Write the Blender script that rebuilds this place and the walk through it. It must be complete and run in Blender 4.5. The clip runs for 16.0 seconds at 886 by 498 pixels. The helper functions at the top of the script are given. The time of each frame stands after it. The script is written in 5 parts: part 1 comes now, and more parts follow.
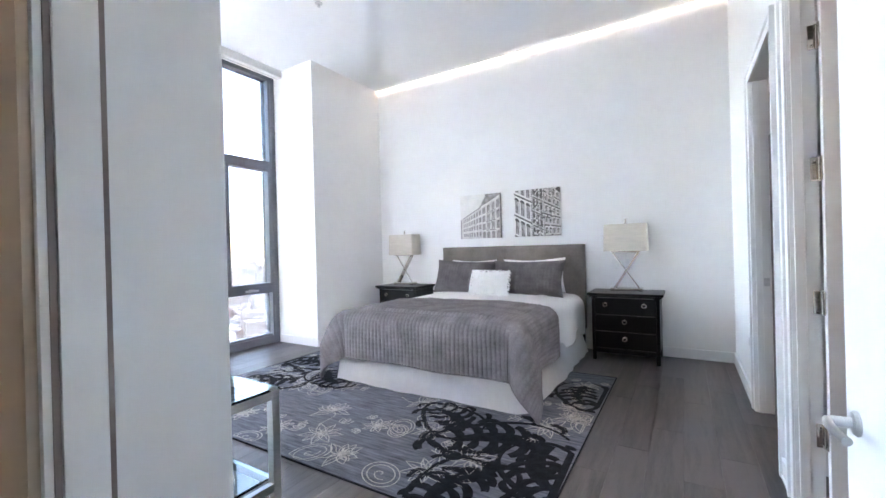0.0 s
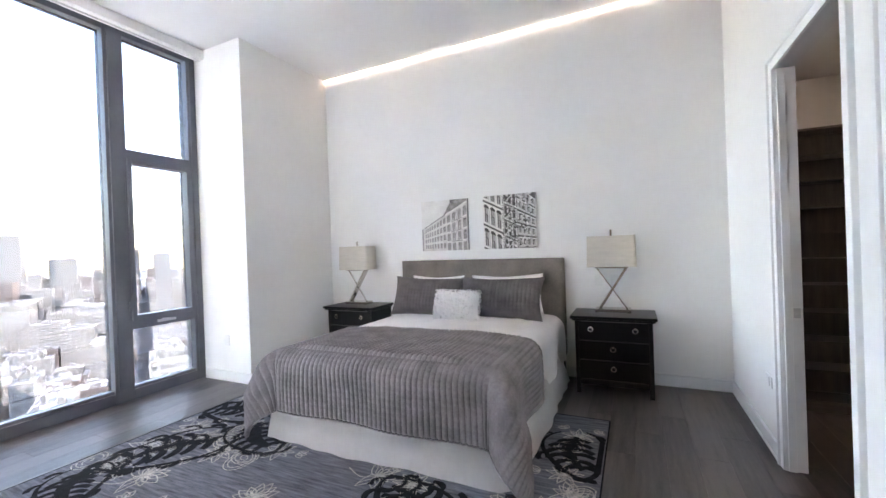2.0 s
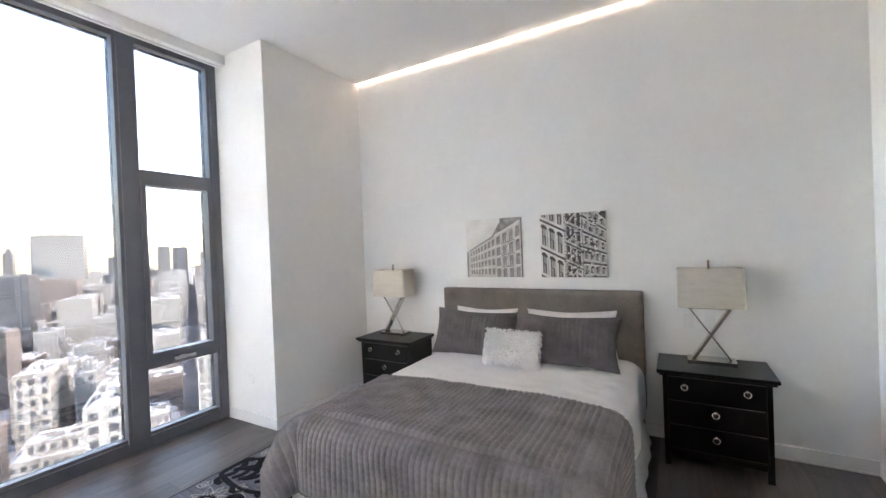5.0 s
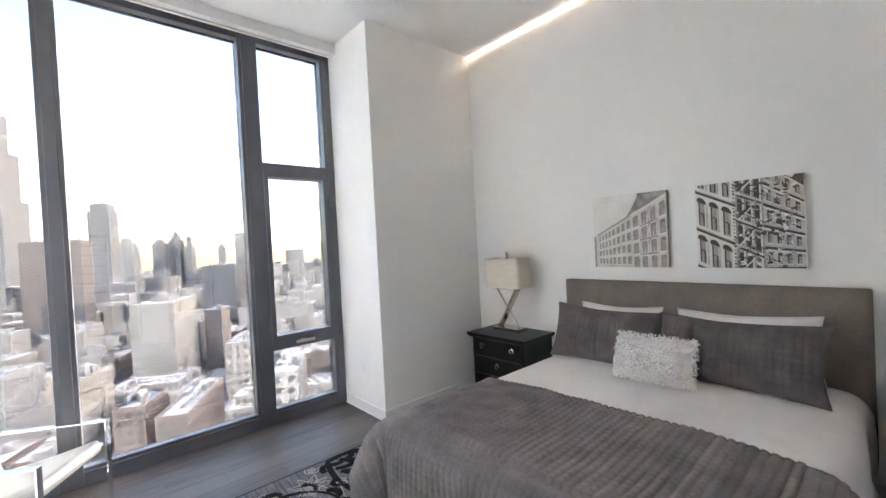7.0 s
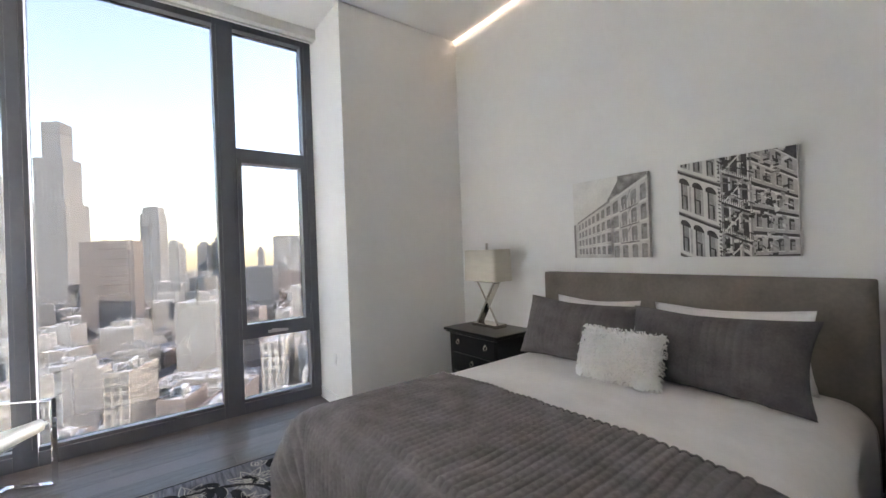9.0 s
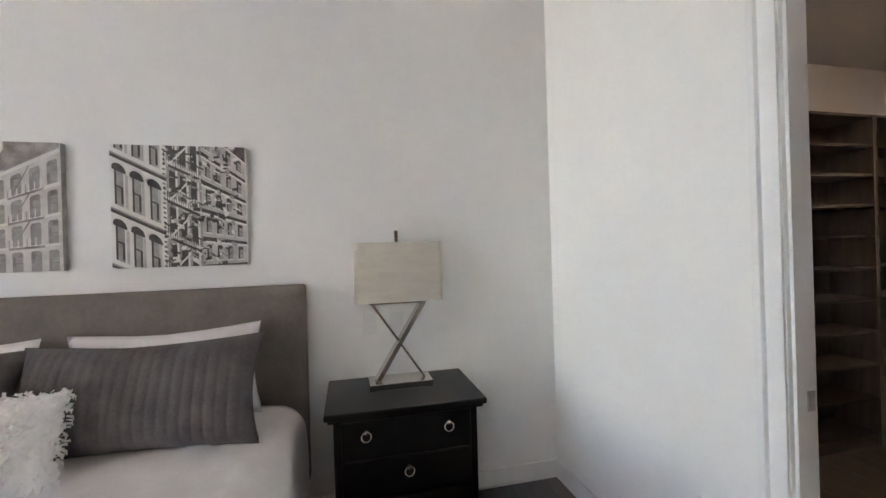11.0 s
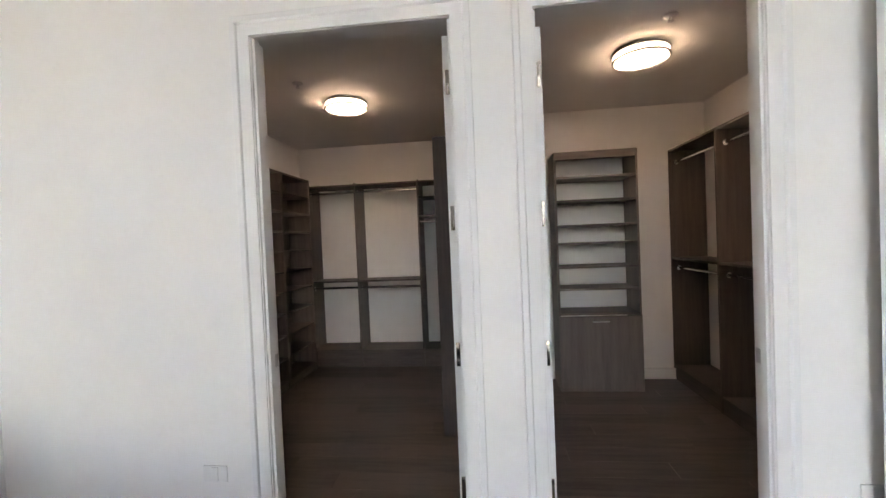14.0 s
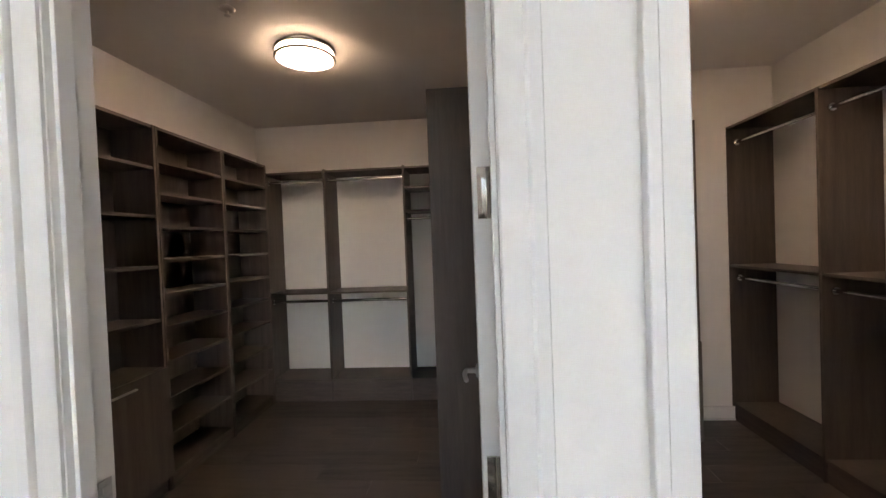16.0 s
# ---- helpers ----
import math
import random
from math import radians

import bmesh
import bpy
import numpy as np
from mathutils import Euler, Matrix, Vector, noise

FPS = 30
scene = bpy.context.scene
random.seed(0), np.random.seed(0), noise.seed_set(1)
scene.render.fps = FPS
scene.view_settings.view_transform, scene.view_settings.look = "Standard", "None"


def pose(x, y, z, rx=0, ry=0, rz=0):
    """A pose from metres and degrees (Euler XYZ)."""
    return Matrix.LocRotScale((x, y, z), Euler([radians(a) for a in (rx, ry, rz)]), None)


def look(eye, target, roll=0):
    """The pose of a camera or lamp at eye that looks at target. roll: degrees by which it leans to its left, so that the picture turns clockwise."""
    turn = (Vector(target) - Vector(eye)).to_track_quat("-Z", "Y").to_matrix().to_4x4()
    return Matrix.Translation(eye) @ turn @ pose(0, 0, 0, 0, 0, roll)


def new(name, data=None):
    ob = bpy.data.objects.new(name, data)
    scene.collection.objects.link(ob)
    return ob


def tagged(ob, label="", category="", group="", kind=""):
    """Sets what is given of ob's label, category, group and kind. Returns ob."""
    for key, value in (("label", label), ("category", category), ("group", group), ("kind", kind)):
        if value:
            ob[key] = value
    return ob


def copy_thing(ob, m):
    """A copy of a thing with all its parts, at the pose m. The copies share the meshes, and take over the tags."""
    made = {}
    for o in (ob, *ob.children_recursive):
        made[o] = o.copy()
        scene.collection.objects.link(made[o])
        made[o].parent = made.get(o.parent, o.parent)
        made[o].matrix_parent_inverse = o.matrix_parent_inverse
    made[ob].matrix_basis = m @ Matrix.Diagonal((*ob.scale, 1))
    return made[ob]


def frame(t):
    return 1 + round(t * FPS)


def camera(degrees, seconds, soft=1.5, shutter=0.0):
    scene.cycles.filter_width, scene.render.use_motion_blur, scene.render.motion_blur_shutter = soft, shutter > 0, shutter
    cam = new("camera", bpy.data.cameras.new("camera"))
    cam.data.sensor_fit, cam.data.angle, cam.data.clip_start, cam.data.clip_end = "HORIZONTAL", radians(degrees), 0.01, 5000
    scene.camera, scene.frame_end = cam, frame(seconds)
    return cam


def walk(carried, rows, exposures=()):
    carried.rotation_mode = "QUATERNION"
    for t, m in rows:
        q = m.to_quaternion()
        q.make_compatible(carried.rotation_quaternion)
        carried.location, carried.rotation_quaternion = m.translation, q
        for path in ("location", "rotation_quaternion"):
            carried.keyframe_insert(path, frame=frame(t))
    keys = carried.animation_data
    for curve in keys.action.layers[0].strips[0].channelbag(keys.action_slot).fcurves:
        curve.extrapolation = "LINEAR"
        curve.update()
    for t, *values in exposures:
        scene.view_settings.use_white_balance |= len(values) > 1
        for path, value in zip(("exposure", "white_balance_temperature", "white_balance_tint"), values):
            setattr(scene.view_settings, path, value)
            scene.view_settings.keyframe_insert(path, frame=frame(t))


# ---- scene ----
cam = camera(95.3, 16.0)
PATH = [
    (0, (-0.436, -0.127, 1.268), (-1.462, 1.59, 1.264), -1.5),
    (0.5, (-0.565, -0.033, 1.353), (-1.53, 1.719, 1.35), -1.7),
    (1, (-0.649, 0.145, 1.4), (-1.51, 1.95, 1.392), -1.8),
    (1.5, (-0.744, 0.332, 1.428), (-1.598, 2.14, 1.422), -1.9),
    (2, (-0.794, 0.523, 1.43), (-1.649, 2.331, 1.422), -2.1),
    (2.5, (-0.801, 0.696, 1.483), (-1.685, 2.49, 1.474), -2.2),
    (3, (-0.852, 0.831, 1.617), (-1.863, 2.557, 1.605), -2.0),
    (3.5, (-0.995, 0.963, 1.676), (-2.017, 2.683, 1.67), -1.9),
    (6, (-1.264, 1.126, 1.747), (-2.251, 2.865, 1.722), -2.5),
    (6.5, (-1.317, 1.366, 1.721), (-2.586, 2.912, 1.677), -2.7),
    (7, (-1.367, 1.542, 1.672), (-2.862, 2.87, 1.644), -3.0),
    (7.5, (-1.303, 1.704, 1.655), (-2.99, 2.779, 1.632), -3.1),
    (8, (-1.199, 1.842, 1.616), (-3.006, 2.7, 1.593), -3.1),
    (10.5, (-1.172, 2.531, 1.381), (-1.4, 4.517, 1.422), -1.5),
    (11, (-1.24, 2.683, 1.441), (-0.785, 4.63, 1.441), -1.7),
    (11.5, (-1.37, 2.705, 1.44), (-0.251, 4.363, 1.446), -2.0),
    (12, (-1.554, 2.665, 1.474), (0.078, 3.822, 1.464), -2.1),
    (12.5, (-1.741, 2.58, 1.482), (0.164, 3.189, 1.478), -2.3),
    (13, (-1.913, 2.567, 1.491), (0.059, 2.896, 1.47), -2.2),
    (13.5, (-1.915, 2.579, 1.49), (0.071, 2.814, 1.452), -2.4),
    (14, (-1.715, 2.591, 1.493), (0.272, 2.811, 1.449), -2.4),
    (14.5, (-1.491, 2.563, 1.501), (0.502, 2.717, 1.456), -2.5),
    (15, (-1.252, 2.547, 1.497), (0.742, 2.685, 1.452), -2.5),
    (15.5, (-1.012, 2.602, 1.509), (0.983, 2.744, 1.459), -2.4),
    (16, (-0.755, 2.765, 1.49), (1.24, 2.912, 1.453), -2.2),
]
# seconds, stops, kelvin, tint: the clip's camera starts bright and cool, then settles
EXPOSURES = [(0, 7.35, 6950, 16.7), (1, 7.25, 7200, 18), (2.5, 6.97, 7550, 18), (3.5, 6.77, 7700, 17.3), (6, 6.74, 7950, 16.5), (7, 6.58, 8000, 16),
             (8, 6.14, 8050, 14), (10.5, 6.56, 8350, 19.3), (11.5, 6.61, 8350, 19), (12.2, 6.73, 8400, 19.3), (13.5, 6.70, 8550, 21), (16, 6.84, 8750, 20)]
walk(cam, [(t, look(eye, target, roll)) for t, eye, target, roll in PATH], EXPOSURES)

# ---- world, sun, exposure ----
world = bpy.data.worlds.new("sky")
scene.world = world
world.use_nodes = True
_nt = world.node_tree
_sky = _nt.nodes.new("ShaderNodeTexSky")
_sky.sky_type = "NISHITA"
_sky.sun_disc = False
_sky.sun_elevation = radians(35)
_sky.sun_rotation = radians(0)
_sky.air_density, _sky.dust_density, _sky.ozone_density = 1.0, 1.2, 1.0
_nt.links.new(_sky.outputs[0], _nt.nodes["Background"].inputs[0])
_nt.nodes["Background"].inputs[1].default_value = 0.15
sun = new("sun", bpy.data.lights.new("sun", "SUN"))
sun.data.energy, sun.data.angle, sun.data.color = 1.3, radians(0.5), (1.0, 0.975, 0.945)
sun.matrix_world = look((0.10 * 50, -0.81 * 50, 0.574 * 50), (0, 0, 0))


# ---- materials ----
def mat(name, color, rough=0.6, metal=0.0, vary=0.08, scale=6.0, bump=0.0, bump_scale=60.0, stretch=(1, 1, 1),
        dark=None, per_object=0.0, island=0.0, spec=0.5, coat=0.0):
    """Principled material with colour variation at two scales, optional bump and per-piece variation."""
    m = bpy.data.materials.new(name)
    m.use_nodes = True
    nt = m.node_tree
    b = nt.nodes["Principled BSDF"]
    b.inputs["Roughness"].default_value = rough
    b.inputs["Metallic"].default_value = metal
    b.inputs["Specular IOR Level"].default_value = spec
    b.inputs["Coat Weight"].default_value = coat
    co = nt.nodes.new("ShaderNodeTexCoord")
    mp = nt.nodes.new("ShaderNodeMapping")
    mp.inputs["Scale"].default_value = stretch
    nt.links.new(co.outputs["Object"], mp.inputs[0])
    n1 = nt.nodes.new("ShaderNodeTexNoise")
    n1.inputs["Scale"].default_value = scale
    n1.inputs["Detail"].default_value = 6
    n2 = nt.nodes.new("ShaderNodeTexNoise")
    n2.inputs["Scale"].default_value = scale * 9
    n2.inputs["Detail"].default_value = 4
    for n in (n1, n2):
        nt.links.new(mp.outputs[0], n.inputs["Vector"])
    mixn = nt.nodes.new("ShaderNodeMath")
    mixn.operation = "MULTIPLY_ADD"
    nt.links.new(n2.outputs[0], mixn.inputs[0])
    mixn.inputs[1].default_value = 0.45
    nt.links.new(n1.outputs[0], mixn.inputs[2])
    fac = mixn.outputs[0]
    if per_object or island:
        src = nt.nodes.new("ShaderNodeObjectInfo").outputs["Random"] if per_object else nt.nodes.new("ShaderNodeNewGeometry").outputs["Random Per Island"]
        ad = nt.nodes.new("ShaderNodeMath")
        ad.operation = "MULTIPLY_ADD"
        nt.links.new(src, ad.inputs[0])
        ad.inputs[1].default_value = per_object or island
        nt.links.new(fac, ad.inputs[2])
        sh = nt.nodes.new("ShaderNodeVectorMath")
        sh.operation = "SCALE"
        sh.inputs[0].default_value = (13.0, 7.0, 5.0)
        nt.links.new(src, sh.inputs["Scale"])
        nt.links.new(sh.outputs[0], mp.inputs["Location"])
        fac = ad.outputs[0]
    ramp = nt.nodes.new("ShaderNodeValToRGB")
    c = color
    d = dark or tuple(v * (1 - 2.2 * vary) for v in c)
    l = tuple(min(1, v * (1 + vary)) for v in c)
    hi = 0.95 + (per_object or island) * 0.6
    ramp.color_ramp.elements[0].position, ramp.color_ramp.elements[0].color = 0.45, (*d, 1)
    ramp.color_ramp.elements[1].position, ramp.color_ramp.elements[1].color = min(1.0, hi), (*l, 1)
    nt.links.new(fac, ramp.inputs[0])
    nt.links.new(ramp.outputs[0], b.inputs["Base Color"])
    rr = nt.nodes.new("ShaderNodeMath")
    rr.operation = "MULTIPLY_ADD"
    nt.links.new(n1.outputs[0], rr.inputs[0])
    rr.inputs[1].default_value = 0.25 * rough
    rr.inputs[2].default_value = rough * 0.88
    nt.links.new(rr.outputs[0], b.inputs["Roughness"])
    if bump:
        n3 = nt.nodes.new("ShaderNodeTexNoise")
        n3.inputs["Scale"].default_value = bump_scale
        n3.inputs["Detail"].default_value = 5
        nt.links.new(mp.outputs[0], n3.inputs["Vector"])
        bp = nt.nodes.new("ShaderNodeBump")
        bp.inputs["Strength"].default_value = bump
        bp.inputs["Distance"].default_value = 0.004
        nt.links.new(n3.outputs[0], bp.inputs["Height"])
        nt.links.new(bp.outputs[0], b.inputs["Normal"])
    return m


def glow(name, color, strength):
    m = bpy.data.materials.new(name)
    m.use_nodes = True
    b = m.node_tree.nodes["Principled BSDF"]
    b.inputs["Base Color"].default_value = (0.9, 0.9, 0.9, 1)
    b.inputs["Emission Color"].default_value = (*color, 1)
    b.inputs["Emission Strength"].default_value = strength
    return m


def glass(name, tint=(1, 1, 1), ior=1.45):
    m = bpy.data.materials.new(name)
    m.use_nodes = True
    b = m.node_tree.nodes["Principled BSDF"]
    b.inputs["Base Color"].default_value = (*tint, 1)
    b.inputs["Transmission Weight"].default_value = 1.0
    b.inputs["Roughness"].default_value = 0.0
    b.inputs["IOR"].default_value = ior
    return m


M_WALL = mat("white_wall_paint", (0.86, 0.853, 0.842), 0.55, vary=0.015, scale=1.5, bump=0.025, bump_scale=220)
M_CEIL = mat("white_ceiling_paint", (0.85, 0.845, 0.84), 0.7, vary=0.015, scale=1.2, bump=0.05, bump_scale=200)
M_TRIM = mat("white_satin_trim_paint", (0.82, 0.82, 0.82), 0.3, vary=0.01, scale=3, bump=0.006, bump_scale=60)
M_DOOR = mat("white_door_paint", (0.81, 0.815, 0.82), 0.32, vary=0.015, scale=2, bump=0.03, bump_scale=70)
M_HALL = mat("beige_hall_paint", (0.62, 0.52, 0.42), 0.6, vary=0.03, scale=2)
# shade in the gaps beside the bedroom door stop, put into a colour
M_GAPSHADE = mat("taupe_gap_shade", (0.26, 0.22, 0.21), 0.7, vary=0.05, scale=6)
M_PLANK = mat("grey_brown_wood_plank", (0.074, 0.062, 0.058), 0.40, vary=0.6, scale=3.0, bump=0.25, bump_scale=30, stretch=(9, 0.8, 1), dark=(0.021, 0.017, 0.016), per_object=0.34, spec=0.8)
M_SUB = mat("dark_floor_joint", (0.03, 0.025, 0.022), 0.8)
M_ALU = mat("dark_grey_anodised_aluminium", (0.135, 0.143, 0.165), 0.35, metal=0.3, vary=0.06, scale=4)
M_STEEL = mat("brushed_satin_steel", (0.62, 0.62, 0.63), 0.3, metal=1.0, vary=0.06, scale=8, stretch=(1, 1, 12))
M_CHROME = mat("polished_chrome", (0.8, 0.8, 0.81), 0.07, metal=1.0, vary=0.02, scale=5)
M_NICKEL = mat("polished_warm_nickel", (0.55, 0.515, 0.47), 0.12, metal=1.0, vary=0.04, scale=6)
M_BLACKWOOD = mat("black_lacquered_wood", (0.005, 0.0045, 0.005), 0.3, vary=0.25, scale=5, bump=0.08, bump_scale=40, stretch=(1, 6, 1), spec=0.3)
M_LAMINATE = mat("grey_brown_oak_laminate", (0.125, 0.103, 0.094), 0.5, vary=0.16, scale=2.5, bump=0.12, bump_scale=40, stretch=(10, 10, 0.7), dark=(0.08, 0.066, 0.06))
M_LAMH = mat("grey_brown_oak_laminate_shelf", (0.125, 0.103, 0.094), 0.5, vary=0.16, scale=2.5, bump=0.12, bump_scale=40, stretch=(1.5, 1.5, 12), dark=(0.08, 0.066, 0.06))
M_HEAD = mat("taupe_woven_upholstery", (0.225, 0.2, 0.18), 0.92, vary=0.12, scale=5, bump=0.5, bump_scale=420, spec=0.15)
M_QUILT = mat("charcoal_grey_quilted_cotton", (0.25, 0.232, 0.245), 0.85, vary=0.16, scale=7, bump=0.35, bump_scale=260, spec=0.2)
M_SHAM = mat("charcoal_grey_sham_cotton", (0.145, 0.131, 0.136), 0.85, vary=0.16, scale=9, bump=0.35, bump_scale=260, spec=0.2)
M_LINEN = mat("white_bed_linen", (0.82, 0.79, 0.795), 0.85, vary=0.03, scale=4, bump=0.35, bump_scale=130, spec=0.2)
M_SKIRT = mat("white_bed_skirt_cotton", (0.90, 0.885, 0.90), 0.85, vary=0.03, scale=4, bump=0.2, bump_scale=180, spec=0.2)
M_FUR = mat("white_shaggy_fur", (0.93, 0.92, 0.92), 0.8, vary=0.02, scale=14, island=0.1, spec=0.25)
M_SHADE = mat("beige_linen_lampshade", (0.66, 0.61, 0.535), 0.9, vary=0.035, scale=12, bump=0.2, bump_scale=500, stretch=(1, 1, 3), spec=0.15)
M_RUG = mat("slate_grey_rug_pile", (0.19, 0.195, 0.225), 0.95, vary=0.3, scale=9, bump=0.6, bump_scale=300, stretch=(0.6, 6, 1), dark=(0.06, 0.063, 0.08), spec=0.1)
M_RUGD = mat("black_rug_pile", (0.018, 0.018, 0.022), 0.95, vary=0.3, scale=20, bump=0.6, bump_scale=300, spec=0.1)
M_RUGC = mat("cream_rug_yarn", (0.52, 0.50, 0.47), 0.9, vary=0.2, scale=30, bump=0.5, bump_scale=300, spec=0.1)
M_FUR.node_tree.nodes["Principled BSDF"].inputs["Subsurface Weight"].default_value = 0.5
M_FUR.node_tree.nodes["Principled BSDF"].inputs["Subsurface Radius"].default_value = (0.02, 0.02, 0.02)
M_TUFT = bpy.data.materials.new("white_fur_tuft")
M_TUFT.use_nodes = True
_t = M_TUFT.node_tree
_t.nodes.remove(_t.nodes["Principled BSDF"])
_d, _l, _m = _t.nodes.new("ShaderNodeBsdfDiffuse"), _t.nodes.new("ShaderNodeBsdfTranslucent"), _t.nodes.new("ShaderNodeMixShader")
_d.inputs[0].default_value = _l.inputs[0].default_value = (0.95, 0.94, 0.94, 1)
_t.links.new(_d.outputs[0], _m.inputs[1])
_t.links.new(_l.outputs[0], _m.inputs[2])
_t.links.new(_m.outputs[0], _t.nodes["Material Output"].inputs[0])
# near-black tint added to dim sky and city against the brightly exposed room
M_WINGLASS = glass("view_dimming_window_glass", (0.042, 0.044, 0.046))
M_TABGLASS = glass("green_tinted_table_glass", (0.80, 0.95, 0.93), 1.5)
M_TV = mat("black_gloss_plastic", (0.012, 0.012, 0.014), 0.22, vary=0.1, scale=4)
M_CHAIR = mat("white_leather", (0.52, 0.51, 0.475), 0.42, vary=0.04, scale=6, bump=0.25, bump_scale=160)
M_PLASTIC = mat("white_plastic", (0.80, 0.80, 0.79), 0.35, vary=0.02, scale=6)
M_GREYPANEL = mat("grey_plastic_screen", (0.25, 0.26, 0.26), 0.4, vary=0.06, scale=12)
M_LED = glow("warm_led_strip", (1.0, 0.84, 0.71), 0.05)
M_DIFF = glow("closet_lamp_diffuser", (1.0, 0.80, 0.64), 0.27)
M_BLIND = mat("white_blind_fabric", (0.74, 0.73, 0.72), 0.6, vary=0.03, scale=8)
M_CANVAS = mat("pale_grey_canvas_print", (0.82, 0.80, 0.77), 0.8, vary=0.06, scale=7, bump=0.3, bump_scale=600)
M_PRINT_M = mat("mid_grey_canvas_print", (0.40, 0.375, 0.365), 0.8, vary=0.18, scale=16, bump=0.3, bump_scale=600)
M_PRINT_L = mat("light_grey_canvas_print", (0.58, 0.55, 0.53), 0.8, vary=0.14, scale=16, bump=0.3, bump_scale=600)
M_PRINT_H = mat("hazy_grey_canvas_print", (0.70, 0.67, 0.645), 0.8, vary=0.1, scale=16, bump=0.3, bump_scale=600)
M_PRINT_K = mat("charcoal_canvas_print", (0.36, 0.335, 0.325), 0.8, vary=0.3, scale=20, bump=0.3, bump_scale=600)
M_PRINT_D = mat("dark_grey_canvas_print", (0.10, 0.09, 0.088), 0.8, vary=0.3, scale=20, bump=0.3, bump_scale=600)


# ---- building helpers ----
def box(bm, x0, x1, y0, y1, z0, z1, bevel=0.0, seg=2):
    r = bmesh.ops.create_cube(bm, size=1)
    vs = r["verts"]
    for v in vs:
        v.co = ((x0 + x1) / 2 + v.co.x * (x1 - x0), (y0 + y1) / 2 + v.co.y * (y1 - y0), (z0 + z1) / 2 + v.co.z * (z1 - z0))
    if bevel:
        es = list({e for v in vs for e in v.link_edges})
        bmesh.ops.bevel(bm, geom=es, offset=bevel, segments=seg, affect="EDGES", profile=0.5)
    return bm


def boxes(*args, bevel=0.0, seg=2):
    bm = bmesh.new()
    for a in args:
        box(bm, *a, bevel=bevel, seg=seg)
    return bm


def cyl(bm, a, b, r, r2=None, n=14):
    """A capped cone or rod from a to b."""
    a, b = Vector(a), Vector(b)
    d = b - a
    q = d.to_track_quat("Z", "Y").to_matrix().to_4x4()
    bmesh.ops.create_cone(bm, cap_ends=True, segments=n, radius1=r, radius2=r if r2 is None else r2, depth=d.length,
                          matrix=Matrix.Translation((a + b) / 2) @ q)
    return bm


def bar(bm, a, b, w, t, up=(0, 0, 1), bevel=0.0):
    """A flat bar from a to b; w across, t along the up direction."""
    a, b = Vector(a), Vector(b)
    d = (b - a).normalized()
    u = Vector(up)
    u = (u - d * u.dot(d)).normalized()
    s = d.cross(u)
    vs = []
    for p in (a, b):
        for i, j in ((-1, -1), (1, -1), (1, 1), (-1, 1)):
            vs.append(bm.verts.new(p + s * (i * w / 2) + u * (j * t / 2)))
    fs = [bm.faces.new([vs[i] for i in f]) for f in ((3, 2, 1, 0), (4, 5, 6, 7), (0, 1, 5, 4), (1, 2, 6, 5), (2, 3, 7, 6), (3, 0, 4, 7))]
    if bevel:
        bmesh.ops.bevel(bm, geom=list({e for f in fs for e in f.edges}), offset=bevel, segments=2, affect="EDGES", profile=0.5)
    return bm


def ring(bm, m, R, r, n=20, k=8):
    """A torus of radius R and thickness r at the pose m."""
    rows = []
    for i in range(n):
        a = 2 * math.pi * i / n
        row = []
        for j in range(k):
            b = 2 * math.pi * j / k
            row.append(bm.verts.new(m @ Vector(((R + r * math.cos(b)) * math.cos(a), (R + r * math.cos(b)) * math.sin(a), r * math.sin(b)))))
        rows.append(row)
    for i in range(n):
        for j in range(k):
            bm.faces.new((rows[i][j], rows[(i + 1) % n][j], rows[(i + 1) % n][(j + 1) % k], rows[i][(j + 1) % k]))
    return bm


def lathe(bm, prof, n=32, m=None):
    """A turned shape from (radius, z) pairs."""
    m = m or Matrix()
    rows = []
    for r, z in prof:
        rows.append([bm.verts.new(m @ Vector((r * math.cos(2 * math.pi * i / n), r * math.sin(2 * math.pi * i / n), z))) for i in range(n)])
    for a, b in zip(rows, rows[1:]):
        for i in range(n):
            bm.faces.new((a[i], a[(i + 1) % n], b[(i + 1) % n], b[i]))
    bm.faces.new(rows[0][::-1])
    bm.faces.new(rows[-1])
    return bm


def mesh_of(name, bm, material, smooth=None):
    me = bpy.data.meshes.new(name)
    bmesh.ops.recalc_face_normals(bm, faces=bm.faces)
    bm.to_mesh(me)
    bm.free()
    me.materials.append(material)
    if smooth is not None:
        for p in me.polygons:
            p.use_smooth = True
        if smooth < 180:
            me.set_sharp_from_angle(angle=radians(smooth))
    return me


def part(name, bm, material, parent, label="", smooth=None):
    ob = new(name, mesh_of(name, bm, material, smooth))
    ob.parent = parent
    return tagged(ob, label)


def solid(name, bm, material, label="", category="", group="", kind="", smooth=None):
    return tagged(new(name, mesh_of(name, bm, material, smooth)), label, category, group, kind)


def base(name, m, label, category, group="", kind=""):
    ob = new(name)
    ob.matrix_basis = m
    return tagged(ob, label, category, group, kind)


# ---- structure ----
CEIL, CCEIL, YN, XW, YS = 3.82, 2.75, 5.0, -5.42, 0.53
DT = 2.432
D1, D2, D3 = (2.712, 3.605), (1.49, 2.374), (-4.55, -3.70)
EX0, EX1, EY0, EY1 = -1.45, -0.068, 0.13, 0.47

